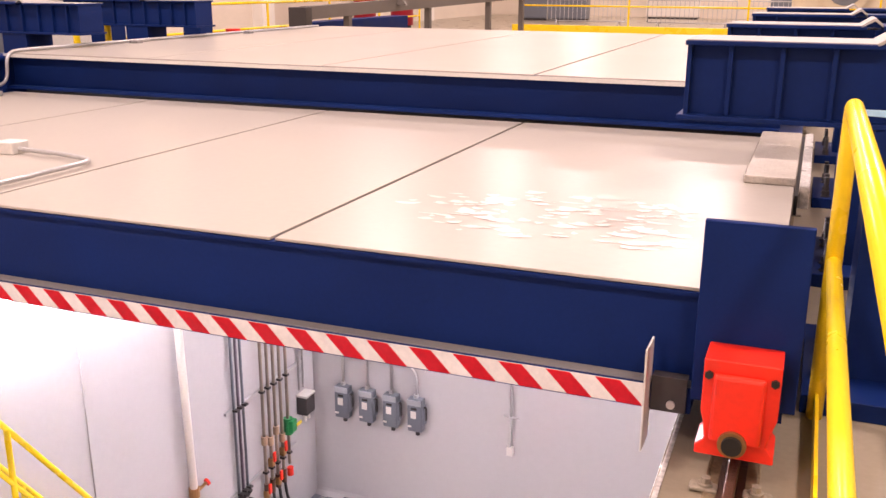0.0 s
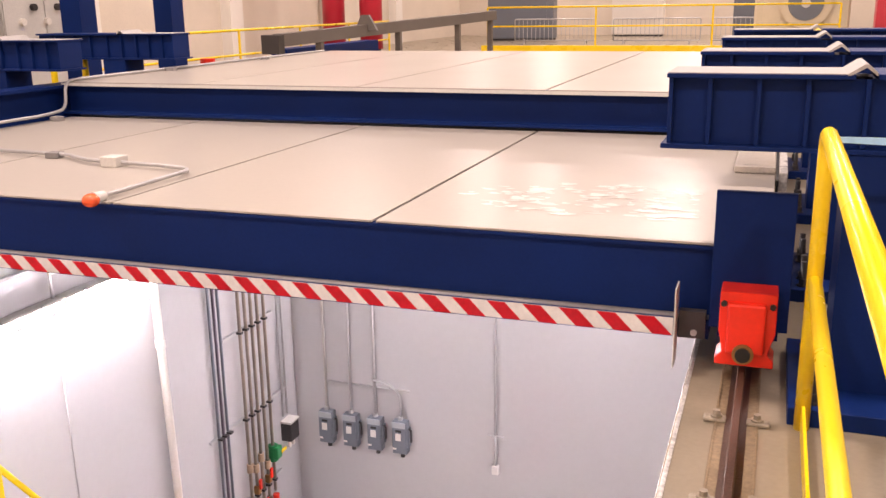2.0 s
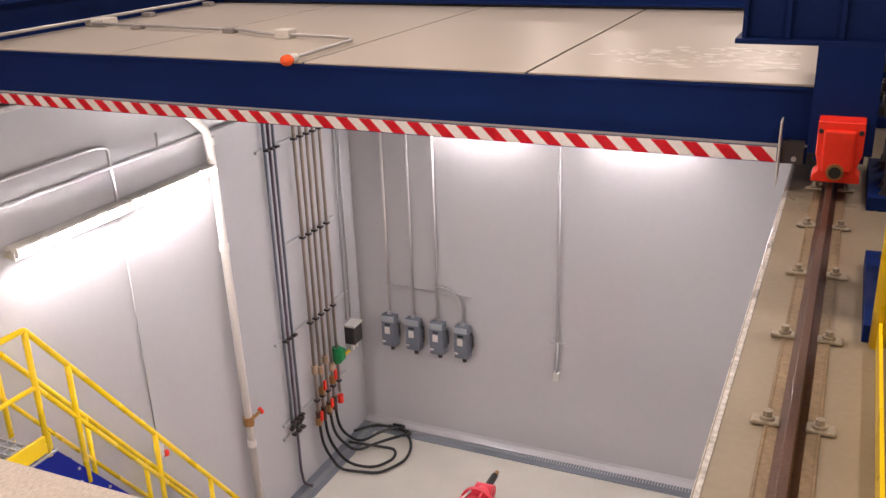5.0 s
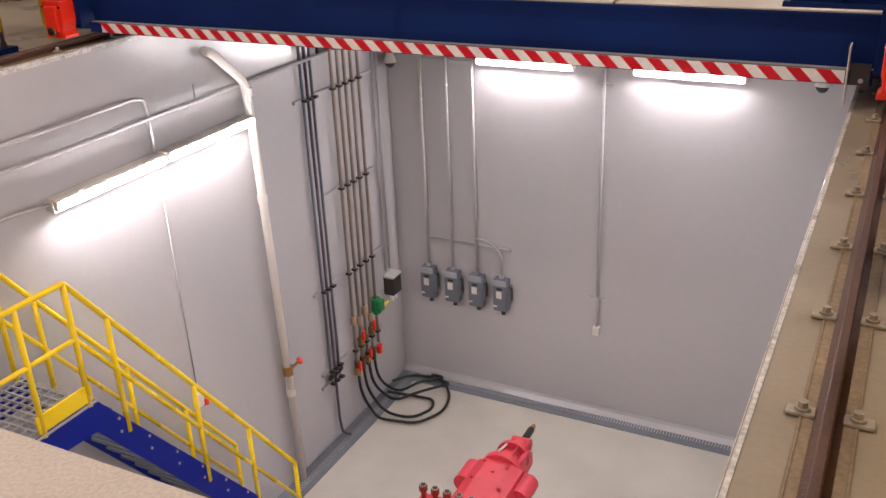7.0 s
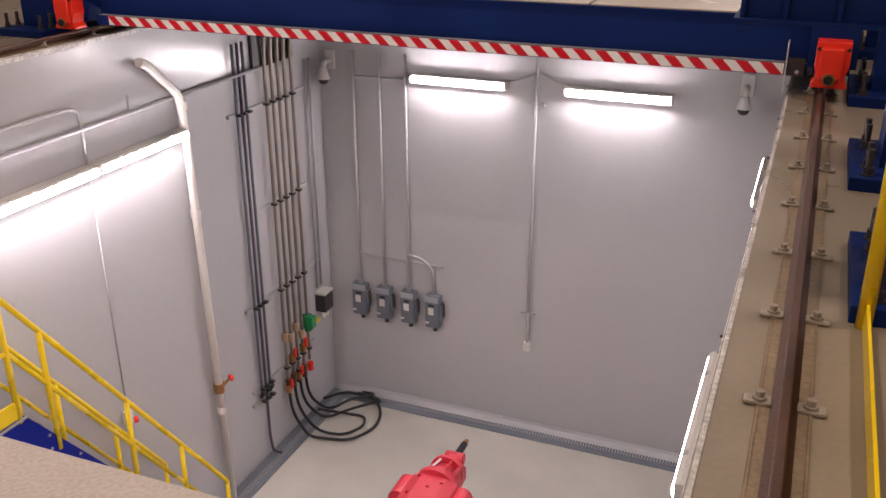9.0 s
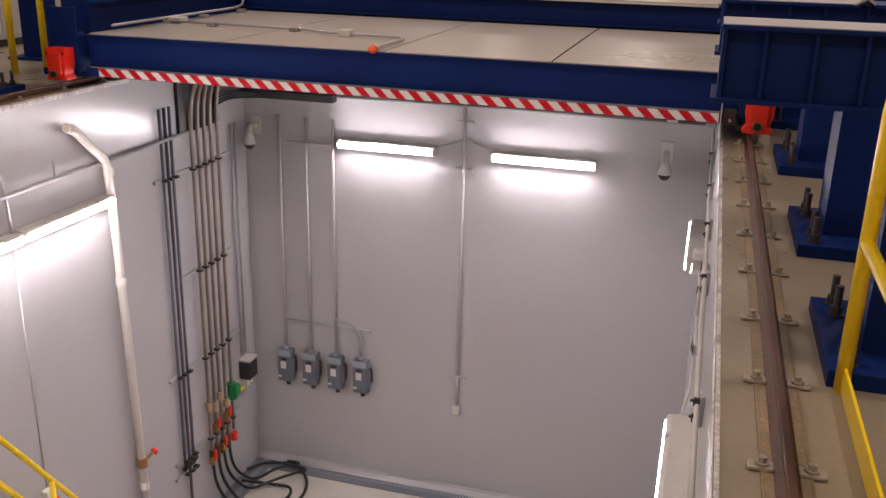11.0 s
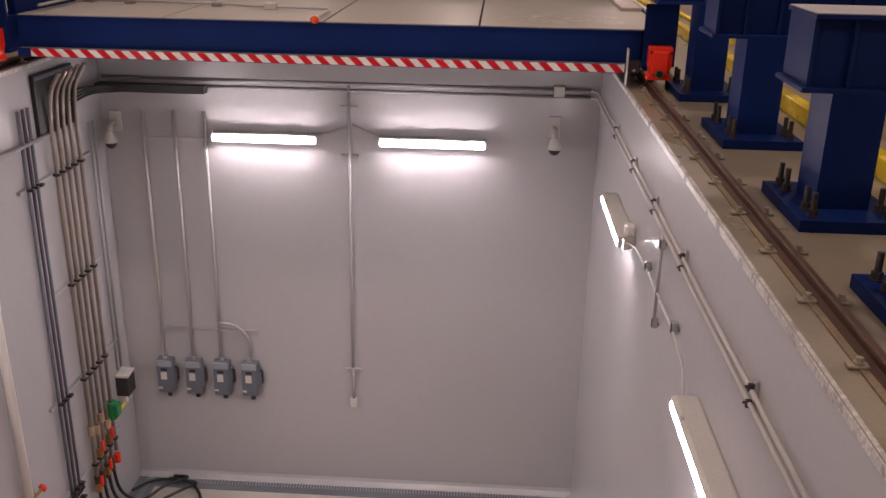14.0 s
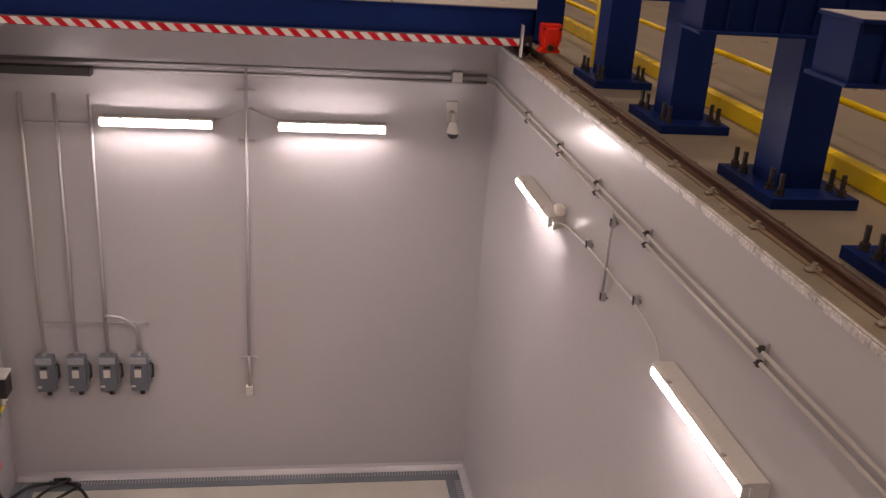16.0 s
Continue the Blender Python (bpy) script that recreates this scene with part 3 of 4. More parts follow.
dome_camera(spot(-0.94, YB, -1.06))
dome_camera(spot(-6.84, YB, -1.16))


single("conduit", tube([(XR - 0.04, 5.72, -0.55), (XR - 0.04, 5.72, -1.33)], 0.014), M_GALV, "thin conduit dropping on the pit wall", "conduit", "wall conduits")
for y, z in ((5.72, -0.66), (5.72, -1.33), (6.26, -1.06), (5.0, -1.04)):
    body = empty("conduit_fitting", spot(XR, y, z))
    part("body", box((-0.05, -0.02, -0.045), (-0.008, 0.02, 0.045), 0.008), M_GALV, body)
    part("cover", box((-0.058, -0.016, -0.036), (-0.05, 0.016, 0.036), 0.003), M_DARK, body, "dark cover plate")
    part("strap", box((-0.012, -0.045, -0.01), (-0.001, 0.045, 0.01)), M_DUSTY, body)
    tagged(body, "small grey conduit fitting with dark cover on the wall", "conduit fitting", "conduit fittings")
single("lamp_cable", tube([(XR - 0.1, 7.15, -1.17), (XR - 0.05, 6.9, -1.12), (XR - 0.04, 6.26, -1.08), (XR - 0.04, 5.0, -1.06), (XR - 0.05, 4.5, -1.1), (XR - 0.1, 4.2, -1.2)], 0.009, 0.1), M_PAINTED, "pale grey cable between two strip lights", "cable", "lamp cables")
# White block put where the pit wall shows a bright reflection; it gives no light.
single("wall_glint", box((XR - 0.12, 7.05, -1.08), (XR - 0.02, 7.2, -0.98), 0.03), M_WHITE, "white block in place of a bright reflection on the pit wall", "lamp")

# ---- west wall: drain pipe, pipes, valves and hoses ----
def west(name, pts, r, mat, label, category, group="", bend=0.12):
    return single(name, tube([(XL + d, y, z) for d, y, z in pts], r, bend), mat, label, category, group)


drain = empty("drain_pipe", spot(XL + 0.09, 0, 0))
part("pipe", tube([(0, 6.9, -0.34), (0, 7.02, -0.39), (0, 7.5, -0.82), (0, 7.54, -1.15), (0, 7.70, ZF + 0.02)], 0.052, 0.1, 16), M_WHITE, drain)
for z in (-0.95, -2.3, -5.15):
    part("coupling", rod((0, 7.535 - 0.029 * (z + 1), z - 0.05), (0, 7.535 - 0.029 * (z + 1), z + 0.05), 0.062), M_WHITE, drain)
vb = part("valve", rod((0, 7.65, -4.87), (0, 7.65, -4.74), 0.072), M_BRASS, drain, "brass valve")
part("valve_handle", rod((0.05, 7.84, -4.76), (0.06, 7.87, -4.75), 0.05), M_RED, vb, "red round handle")
part("valve_stem", rod((0.02, 7.66, -4.81), (0.05, 7.85, -4.76), 0.022), M_BRASS, vb)
tagged(drain, "white plastic drain pipe with brass valve and red handle", "drain pipe")
west("conduit", [(0.06, 0.9, -0.83), (0.06, 9.3, -0.85)], 0.022, M_GALV, "galvanised conduit along the pit wall", "conduit", "wall conduits")
west("conduit", [(0.06, 0.9, -0.62), (0.06, 5.8, -0.60), (0.06, 5.95, -0.64), (0.06, 5.97, -1.22)], 0.018, M_GALV, "galvanised conduit bent down to a lamp", "conduit", "wall conduits")
west("conduit", [(0.06, 0.9, -1.22), (0.06, 4.3, -1.24), (0.06, 4.6, -1.28)], 0.016, M_GALV, "galvanised conduit feeding a strip light", "conduit", "wall conduits")
west("conduit", [(0.008, 6.02, -1.36), (0.008, 6.04, -4.2)], 0.008, M_WALL, "grey painted conduit down the wall", "conduit", "wall conduits")
west("conduit_stub", [(0.05, 6.7, -0.82), (0.05, 6.7, -0.66)], 0.014, M_GALV, "short conduit stub on the wall", "conduit", "wall conduits")
tap = empty("wall_outlet", spot(XL + 0.002, 6.0, -4.28))
part("box", box((0, -0.05, -0.09), (0.08, 0.05, 0.09), 0.008), M_LIGHTBOX, tap)
part("cap", rod((0.06, 0.06, -0.07), (0.08, 0.1, -0.08), 0.04), M_RED, tap, "red cap")
tagged(tap, "pale outlet box with a red cap on the wall", "outlet box")
for i, y in enumerate((8.68, 8.79, 8.90)):
    tail = [(0.05, y, -5.5)] if i != 1 else [(0.05, y, -6.3), (0.07, y + 0.02, ZF + 0.08), (0.2, y + 0.05, ZF + 0.06)]
    west("riser_conduit", [(0.05, y, -0.45)] + tail, 0.021, M_GREYBOX if i != 1 else M_RISER, "dark riser conduit strapped to struts", "conduit", "riser conduits", 0.06)
    single("pipe_elbow", rod((XL + 0.03, y, -5.56), (XL + 0.09, y, -5.46), 0.034), M_DARK, "dark pipe elbow at a riser's foot", "elbow", "riser elbows")
for i, y in enumerate((9.33, 9.49, 9.65, 9.815, 9.995)):
    west("supply_pipe", [(0.32, y - 0.1, -0.1), (0.12, y, -0.36), (0.085, y, -0.7), (0.085, y, -5.6)], 0.026, M_PIPE, "tan steel supply pipe down the pit wall", "pipe", "supply pipes", 0.2)
for y in (10.42, 10.545):
    west("riser_conduit", [(0.05, y, -0.95), (0.05, y, -4.55)], 0.02, M_GALV, "grey riser conduit to a dark box", "conduit", "riser conduits")
for z, a, b in ((-1.35, 8.5, 10.4), (-2.78, 8.95, 10.29), (-4.11, 8.5, 10.55), (-5.41, 8.5, 10.3), (-5.62, 8.47, 8.95)):
    single("strut_channel", box((XL + 0.002, a, z - 0.02), (XL + 0.045, b, z + 0.02)), M_GALV, "galvanised strut channel behind the pipes", "strut", "pipe struts")
    for y in (8.68, 8.79, 8.90, 9.33, 9.49, 9.65, 9.815, 9.995):
        if a < y < b:
            single("pipe_clamp", box((XL + 0.04, y - 0.034, z - 0.016), (XL + 0.122, y + 0.034, z + 0.016), 0.004), M_DARK, "small dark pipe clamp on a strut", "pipe clamp", "pipe clamps")
# A flat black box stands in for the shade of a recess in the wall.
pull = empty("niche_shade", spot(XL + 0.002, 9.62, -0.5))
part("body", box((0, -0.5, -0.36), (0.05, 0.5, 0.36), 0.006), M_BLACK, pull)
part("rim", box((0.05, -0.48, 0.3), (0.056, 0.48, 0.34)), M_GREYBOX, pull)
tagged(pull, "black box drawn for the dark niche behind the pipe bends", "pull box")
for k in range(4):
    single("power_cable", tube([(XL + 0.06, 9.95, -0.62 + 0.05 * k), (XL + 0.14, 10.3, -0.55 + 0.03 * k), (XL + 0.3, 10.75, -0.6 + 0.02 * k), (XL + 0.9, 10.82 - 0.02 * k, -0.57)], 0.016, 0.2), M_BLACK, "black power cable bent into a tray", "cable", "power cables")
cb = empty("control_box", spot(XL + 0.002, 10.53, -4.87))
part("body", box((0, -0.13, -0.1), (0.18, 0.13, 0.2), 0.01), M_DARK, cb)
part("lid", box((0, -0.14, 0.2), (0.19, 0.14, 0.235), 0.006), M_LIGHTBOX, cb, "pale grey lid")
for y in (-0.06, 0.05):
    part("gland", rod((0.1, y, -0.22), (0.1, y, -0.1), 0.03), M_WHITE, cb, "white cable gland")
tagged(cb, "dark control box with pale lid under conduits", "control box")


def hose(y, loop, z_union, z_handle):
    ob = empty("supply_hose", spot(0, 0, 0))
    part("hose", tube([(XL + 0.085, y, -5.7)] + loop, 0.023, 0.4, 12), M_BLACK, ob)
    part("ball_valve", box((XL + 0.04, y - 0.045, z_handle - 0.12), (XL + 0.13, y + 0.045, z_handle + 0.02), 0.02), M_BRASS, ob)
    part("lever", box((XL + 0.13, y - 0.03, z_handle - 0.03), (XL + 0.16, y + 0.03, z_handle + 0.13), 0.01), M_RED, ob, "red lever")
    part("coupling", rod((XL + 0.085, y, -5.82), (XL + 0.085, y, -5.6), 0.042), M_RUST, ob)
    part("union", rod((XL + 0.085, y, z_union - 0.08), (XL + 0.085, y, z_union + 0.05), 0.047), M_UNION, ob)
    return tagged(ob, "black rubber hose on a valve, coiled on the floor", "hose", "supply hoses")


FZ = ZF + 0.05
hose(9.33, [(XL + 0.12, 9.33, -6.2), (XL + 0.35, 9.38, FZ), (XL + 0.62, 9.42, FZ), (XL + 0.98, 9.5, FZ), (XL + 1.22, 9.95, FZ), (XL + 1.12, 10.4, FZ), (XL + 0.85, 10.7, FZ + 0.06), (XL + 0.25, 10.75, FZ), (XL + 0.12, 10.3, FZ + 0.1)], -4.87, -5.72)
hose(9.49, [(XL + 0.13, 9.49, -6.2), (XL + 0.4, 9.55, FZ), (XL + 0.85, 9.6, FZ), (XL + 1.02, 9.95, FZ), (XL + 0.92, 10.2, FZ), (XL + 0.45, 10.15, FZ), (XL + 0.2, 9.95, FZ + 0.12)], -4.95, -5.27)
hose(9.65, [(XL + 0.14, 9.65, -6.2), (XL + 0.35, 9.9, FZ), (XL + 0.62, 10.15, FZ + 0.08), (XL + 0.9, 10.45, FZ + 0.1), (XL + 0.98, 10.72, FZ), (XL + 0.5, 10.8, FZ)], -4.85, -5.66)
hose(9.815, [(XL + 0.14, 9.815, -6.2), (XL + 0.3, 10.15, FZ), (XL + 0.55, 10.5, FZ + 0.1), (XL + 0.85, 10.78, FZ + 0.06), (XL + 0.55, 10.86, FZ)], -5.05, -5.25)
gv = empty("green_valve", spot(XL + 0.085, 10.0, -4.95))
part("body", rod((0, 0, -0.14), (0, 0, 0.12), 0.072), M_GREEN, gv)
part("bonnet", box((-0.03, -0.06, -0.1), (0.11, 0.09, 0.1), 0.02), M_GREEN, gv)
part("lever", box((0.1, 0.06, -0.03), (0.12, 0.2, 0.01)), M_YELLOW, gv, "yellow lever")
part("foot", rod((0, 0, -0.85), (0, 0, -0.72), 0.05), M_RED, gv, "red coupling")
tagged(gv, "green gate valve with yellow lever on a pipe", "valve")

# ---- floor drains ----
def drain_channel(name, a, b, along):
    ob = structure(part(name, box((*a, ZF + 0.001), (*b, ZF + 0.012)), M_GRATE), "grey metal floor drain along the wall", "floor drain")
    k = 0 if along == "x" else 1
    bars = bmesh.new()
    u = a[k] + 0.03
    while u < b[k] - 0.03:
        lo, hi = [*a], [*b]
        lo[k], hi[k] = u, u + 0.012
        lo[1 - k] += 0.13
        hi[1 - k] -= 0.09
        add_box(bars, (*lo, ZF + 0.012), (*hi, ZF + 0.018))
        u += 0.045
    tagged(part("grate_bars", bars, M_GALV, ob), kind="stuff")
    return ob


drain_channel("trim_north", (XL + 0.32, YB - 0.32), (XR - 0.002, YB - 0.002), "x")
drain_channel("trim_west", (XL + 0.002, YN + 0.01), (XL + 0.32, YB - 0.002), "y")
drain_channel("trim_east", (XR - 0.32, YN + 0.01), (XR - 0.002, YB - 0.325), "y")


# ---- stair on the west wall ----
def stair():
    y0, z0, y1, z1 = 3.8, -2.675, 6.70, ZF
    xn, xf = -6.0, -6.9
    ob = empty("steel_stair", spot(0, 0, 0))
    for x in (xn, xf):
        part("stringer", prism([(y0 - 0.75, z0 - 0.28), (y0 - 0.75, z0 - 0.02), (y0, z0 - 0.02), (y1 + 0.1, z1 + 0.05), (y1 + 0.1, z1), (y1 - 0.24, z1), (y0 - 0.05, z0 - 0.32)], "x", x - 0.01, x + 0.01), M_BLUE_LIT, ob, "blue painted steel stringer")
    for k in range(9):
        for q in (0.06, 0.2):
            yy = y0 + 0.2 + k * 0.3
            zz = z0 - 0.02 - 1.29 * (yy - y0) - q
            part("stringer_bolt", rod((xn + 0.008, yy, zz), (xn + 0.022, yy, zz), 0.014, None, 8), M_GALV, ob)
    n = 19
    for k in range(1, n):
        u = k / n
        y, z = y0 + (y1 - y0) * u, z0 + (z1 - z0) * u
        part("tread", box((xf + 0.015, y - 0.21, z - 0.03), (xn - 0.015, y + 0.02, z), 0.004), M_GRATE, ob)
    grate = bmesh.new()
    for k in range(26):
        yy = y0 - 2.2 + k * 0.085
        add_box(grate, (xf + 0.01, yy, z0 - 0.03), (xn - 0.01, yy + 0.012, z0))
    for k in range(10):
        xx = xf + 0.03 + k * 0.1
        add_box(grate, (xx, y0 - 2.2, z0 - 0.026), (xx + 0.01, y0, z0 - 0.004))
    part("landing_grate", grate, M_GALV, ob, "steel bar grating")
    part("landing_frame", box((xf, y0 - 2.25, z0 - 0.28), (xn, y0 - 2.2, z0)), M_BLUE_LIT, ob)
    part("landing_leg", box((xn - 0.1, y0 - 0.75, ZF), (xn, y0 - 0.65, z0 - 0.28)), M_BLUE_LIT, ob)
    sl = (z1 - z0) / (y1 - y0)
    for x in (xn, xf):
        h, hm = 1.14, 0.615
        yt = y0 - 0.058
        ye = y1 - 0.305
        pts = [(x, y0 - 2.2, z0 + h), (x, yt, z0 + h), (x, ye, z0 + h + sl * (ye - yt)), (x, ye + 0.01, z0 + hm - 0.05 + sl * (ye - yt))]
        part("top_rail", tube(pts, 0.026, 0.03, 12), M_YELLOW, ob, "yellow painted tube")
        part("mid_rail", tube([(x, y0 - 2.2, z0 + hm), (x, yt, z0 + hm), (x, ye, z0 + hm + sl * (ye - yt))], 0.022, 0.03, 12), M_YELLOW, ob, "yellow painted tube")
        for y in (y0 - 2.1, y0 - 0.55, y0 - 0.058):
            part("post", tube([(x, y, z0 - 0.05), (x, y, z0 + h)], 0.026, 0, 12), M_YELLOW, ob, "yellow painted tube")
        for y in (4.1, 4.976, 5.678, 6.395):
            z = z0 + sl * (y - yt)
            part("post", tube([(x, y, z - 0.05), (x, y, z + h)], 0.026, 0, 12), M_YELLOW, ob, "yellow painted tube")
    part("toe_plate", box((xn - 0.008, y0 - 0.6, z0), (xn + 0.014, y0 - 0.02, z0 + 0.16)), M_YELLOW, ob, "yellow toe plate")
    return tagged(ob, "blue steel stair with grating landing and yellow rails", "stair")


stair()


# ---- red machine on the pit floor ----
M_PLUG = material("rusty_red_plug_paint", (0.30, 0.025, 0.02), 0.45, stain=0.3)


def machine():
    ob = empty("red_machine", spot(-3.875, 7.83, ZF))
    h = 1.0
    part("skid", box((-0.45, -1.6, 0.0), (0.45, 0.3, 0.14), 0.01), M_DULLRED, ob)
    part("cradle", box((-0.3, -1.4, 0.14), (0.3, 0.0, 0.62), 0.02), M_DULLRED, ob)
    # cast body with a crowned top and chamfered shoulders
    part("body", prism([(-0.34, h - 0.36), (0.34, h - 0.36), (0.38, h - 0.08), (0.3, h + 0.14), (0.16, h + 0.21), (-0.16, h + 0.21), (-0.3, h + 0.14), (-0.38, h - 0.08)], "y", -1.5, -0.08), M_DULLRED, ob)
    part("flange", rod((0, -0.09, h), (0, 0.0, h), 0.29, None, 28), M_DULLRED, ob)
    part("neck", rod((0, 0.0, h), (0, 0.32, h), 0.23, 0.13, 24), M_DULLRED, ob, "", True)
    part("side_plate", prism([(-0.08, h - 0.24), (0.48, h - 0.16), (0.48, h + 0.02), (0.34, h + 0.12), (-0.08, h + 0.16)], "x", 0.16, 0.21), M_DULLRED, ob)
    bm = rod((0, 0.30, h), (0, 0.36, h), 0.225, None, 30)
    add_rod(bm, (0, 0.36, h), (0, 0.39, h), 0.19, 0.17, 30)
    part("collar", bm, M_DULLRED, ob)
    bm = rod((0, 0.38, h), (0, 0.58, h), 0.13, 0.105, 22)
    add_rod(bm, (-0.12, 0.60, h), (0.12, 0.60, h), 0.1, None, 22)
    part("nose", bm, M_DULLRED, ob)
    part("cross_pin", rod((-0.135, 0.60, h), (0.135, 0.60, h), 0.04, None, 16), M_DULLRED, ob)
    shaft = part("shaft", rod((0, 0.66, h), (0, 0.97, h), 0.05, 0.046, 16), M_BLACK, ob, "dark threaded shaft")
    part("tip", rod((0, 0.97, h), (0, 1.06, h), 0.038, 0.03, 14), M_BRASS, shaft, "worn bare metal tip")
    for k in range(8):
        c, q = math.cos(2 * math.pi * (k + 0.5) / 8), math.sin(2 * math.pi * (k + 0.5) / 8)
        part("tie_bar", rod((0.255 * c, -0.01, h + 0.255 * q), (0.195 * c, 0.31, h + 0.195 * q), 0.016, None, 10), M_LIGHTBOX if k in (2, 4) else M_DULLRED, ob)
    for sx in (-1, 1):
        bm = rod((sx * 0.37, -0.42, h - 0.02), (sx * 0.37, -0.05, h - 0.02), 0.125, None, 22)
        add_rod(bm, (sx * 0.37, -0.05, h - 0.02), (sx * 0.37, -0.02, h - 0.02), 0.125, 0.1, 22)
        part("side_cylinder", bm, M_DULLRED, ob)
        part("pin", rod((sx * 0.37, -0.02, h - 0.02), (sx * 0.37, 0.0, h - 0.02), 0.05, None, 14), M_DARK, ob)
    for x, y in ((-0.18, -0.15), (0.14, -0.2), (-0.2, -0.5), (0.2, -0.6), (0.0, -0.32)):
        part("bolt", rod((x, y, h + 0.17), (x, y, h + 0.235), 0.024, None, 6), M_DULLRED, ob)
    part("manifold", box((-0.72, -1.02, h - 0.22), (0.08, -0.80, h + 0.03), 0.015), M_DULLRED, ob)
    for k in range(5):
        x, y, h = -0.66 + 0.16 * k, -0.9, 0.83
        bm = rod((x, y, h + 0.2), (x, y, h + 0.32), 0.032)
        add_rod(bm, (x, y, h + 0.31), (x, y, h + 0.39), 0.052, None, 6)
        plug = part("port_plug", bm, M_PLUG, ob)
        part("rim", rod((x, y, h + 0.385), (x, y, h + 0.40), 0.042, None, 14), M_CLIP, plug, "bare metal rim")
        # The plug is solid; a black disc paints the shade of its hole.
        part("bore", rod((x, y, h + 0.395), (x, y, h + 0.404), 0.03, None, 14), M_BLACK, plug, "black disc for the shade inside the bore")
    return tagged(ob, "bright red cast machine with dark shaft on the pit floor", "machine")


machine()

# ---- east side: yellow kerb and rail ----
structure(part("kerb_east", box((0.98, -2, 0.0), (1.1, 26, 0.15), 0.01), M_YELLOW), "yellow painted kerb behind the columns", "kerb")


def long_rail(name, a, b, label, h=1.07, gap=2.2, middle=True):
    a, b = Vector(a), Vector(b)
    ob = empty(name, spot(*a))
    d = b - a
    n = max(1, round(d.length / gap))
    part("top_rail", tube([(0, 0, h), d + Vector((0, 0, h))], 0.03, 0), M_YELLOW, ob)
    if middle:
        part("mid_rail", tube([(0, 0, h * 0.5), d + Vector((0, 0, h * 0.5))], 0.027, 0), M_YELLOW, ob)
    for k in range(n + 1):
        p = d * (k / n)
        part("post", rod(p, p + Vector((0, 0, h)), 0.03), M_YELLOW, ob)
    return tagged(ob, label, "hand rail", "yellow hand rails")


long_rail("guard_rail", (1.6, 1.0, 0), (1.6, 24.0, 0), "low yellow tubular guard rail along the hall floor", 0.36, 5.7, False)
long_rail("hand_rail", (0.45, 9.4, 0), (0.45, 14.2, 0), "yellow tubular hand rail past the blue columns", 1.19, 1.6)
long_rail("hand_rail", (-12.0, 9.0, 0), (-12.0, 27.0, 0), "yellow tubular hand rail before the cream wall", 1.13, 3.0)
structure(part("kerb_north", box((-9.2, 28.0, 0.0), (1.6, 28.2, 0.32), 0.01), M_YELLOW), "yellow kerb across the hall", "kerb")
long_rail("hand_rail", (-9.0, 28.1, 0.32), (1.5, 28.1, 0.32), "yellow hand rail on the yellow kerb", 1.18, 3.3)


def pressure_tank(x, y):
    ob = empty("red_tank", spot(x, y, 0))
    part("shell", rod((0, 0, 0.25), (0, 0, 4.2), 0.37, None, 28), M_DULLRED_BRIGHT, ob, "", True)
    part("foot_ring", rod((0, 0, 0), (0, 0, 0.25), 0.3, None, 24), M_DARK, ob)
    part("cap", rod((0, 0, 4.2), (0, 0, 4.45), 0.37, 0.15, 28), M_DULLRED_BRIGHT, ob)
    return tagged(ob, "tall bright red pressure tank by the wall", "tank", "red tanks")


M_DULLRED_BRIGHT = material("red_tank_paint", (0.55, 0.02, 0.045), 0.35)
pressure_tank(-14.1, 27.3)
pressure_tank(-12.75, 27.3)

rack = empty("steel_rack", spot(0, 0, 0))
part("long_beam", prism([(-0.12, -0.13), (0.12, -0.13), (0.12, 0.13), (-0.12, 0.13)], "y", 0, 10.2), M_STEEL := material("grey_mill_steel", (0.16, 0.14, 0.125), 0.55, metal=0.3, stain=0.2), rack).matrix_basis = spot(-9.75, 15.8, 0.98, 1.8, 0, -9.0)
part("end_block", box((-9.95, 15.5, 0.72), (-9.55, 15.75, 1.1), 0.01), M_DARK, rack)
for k, (x, y, z) in enumerate(((-9.5, 17.2, 1.0), (-9.0, 20.5, 1.1), (-8.5, 23.6, 1.2), (-8.2, 25.7, 1.25))):
    part("post", box((x - 0.07, y - 0.07, 0), (x + 0.07, y + 0.07, z), 0.004), M_STEEL, rack)
part("hook_plate", prism([(-0.25, -0.1), (0.3, -0.1), (0.1, 0.25), (-0.1, 0.25)], "y", -0.05, 0.05), M_STEEL, rack).matrix_basis = spot(-9.2, 19.0, 1.18)
part("blue_skid", box((-10.6, 17.0, 0.2), (-10.2, 22.0, 0.75), 0.01), M_BLUE, rack, "blue painted beam")
tagged(rack, "grey steel rack with posts beside the cover", "steel rack")

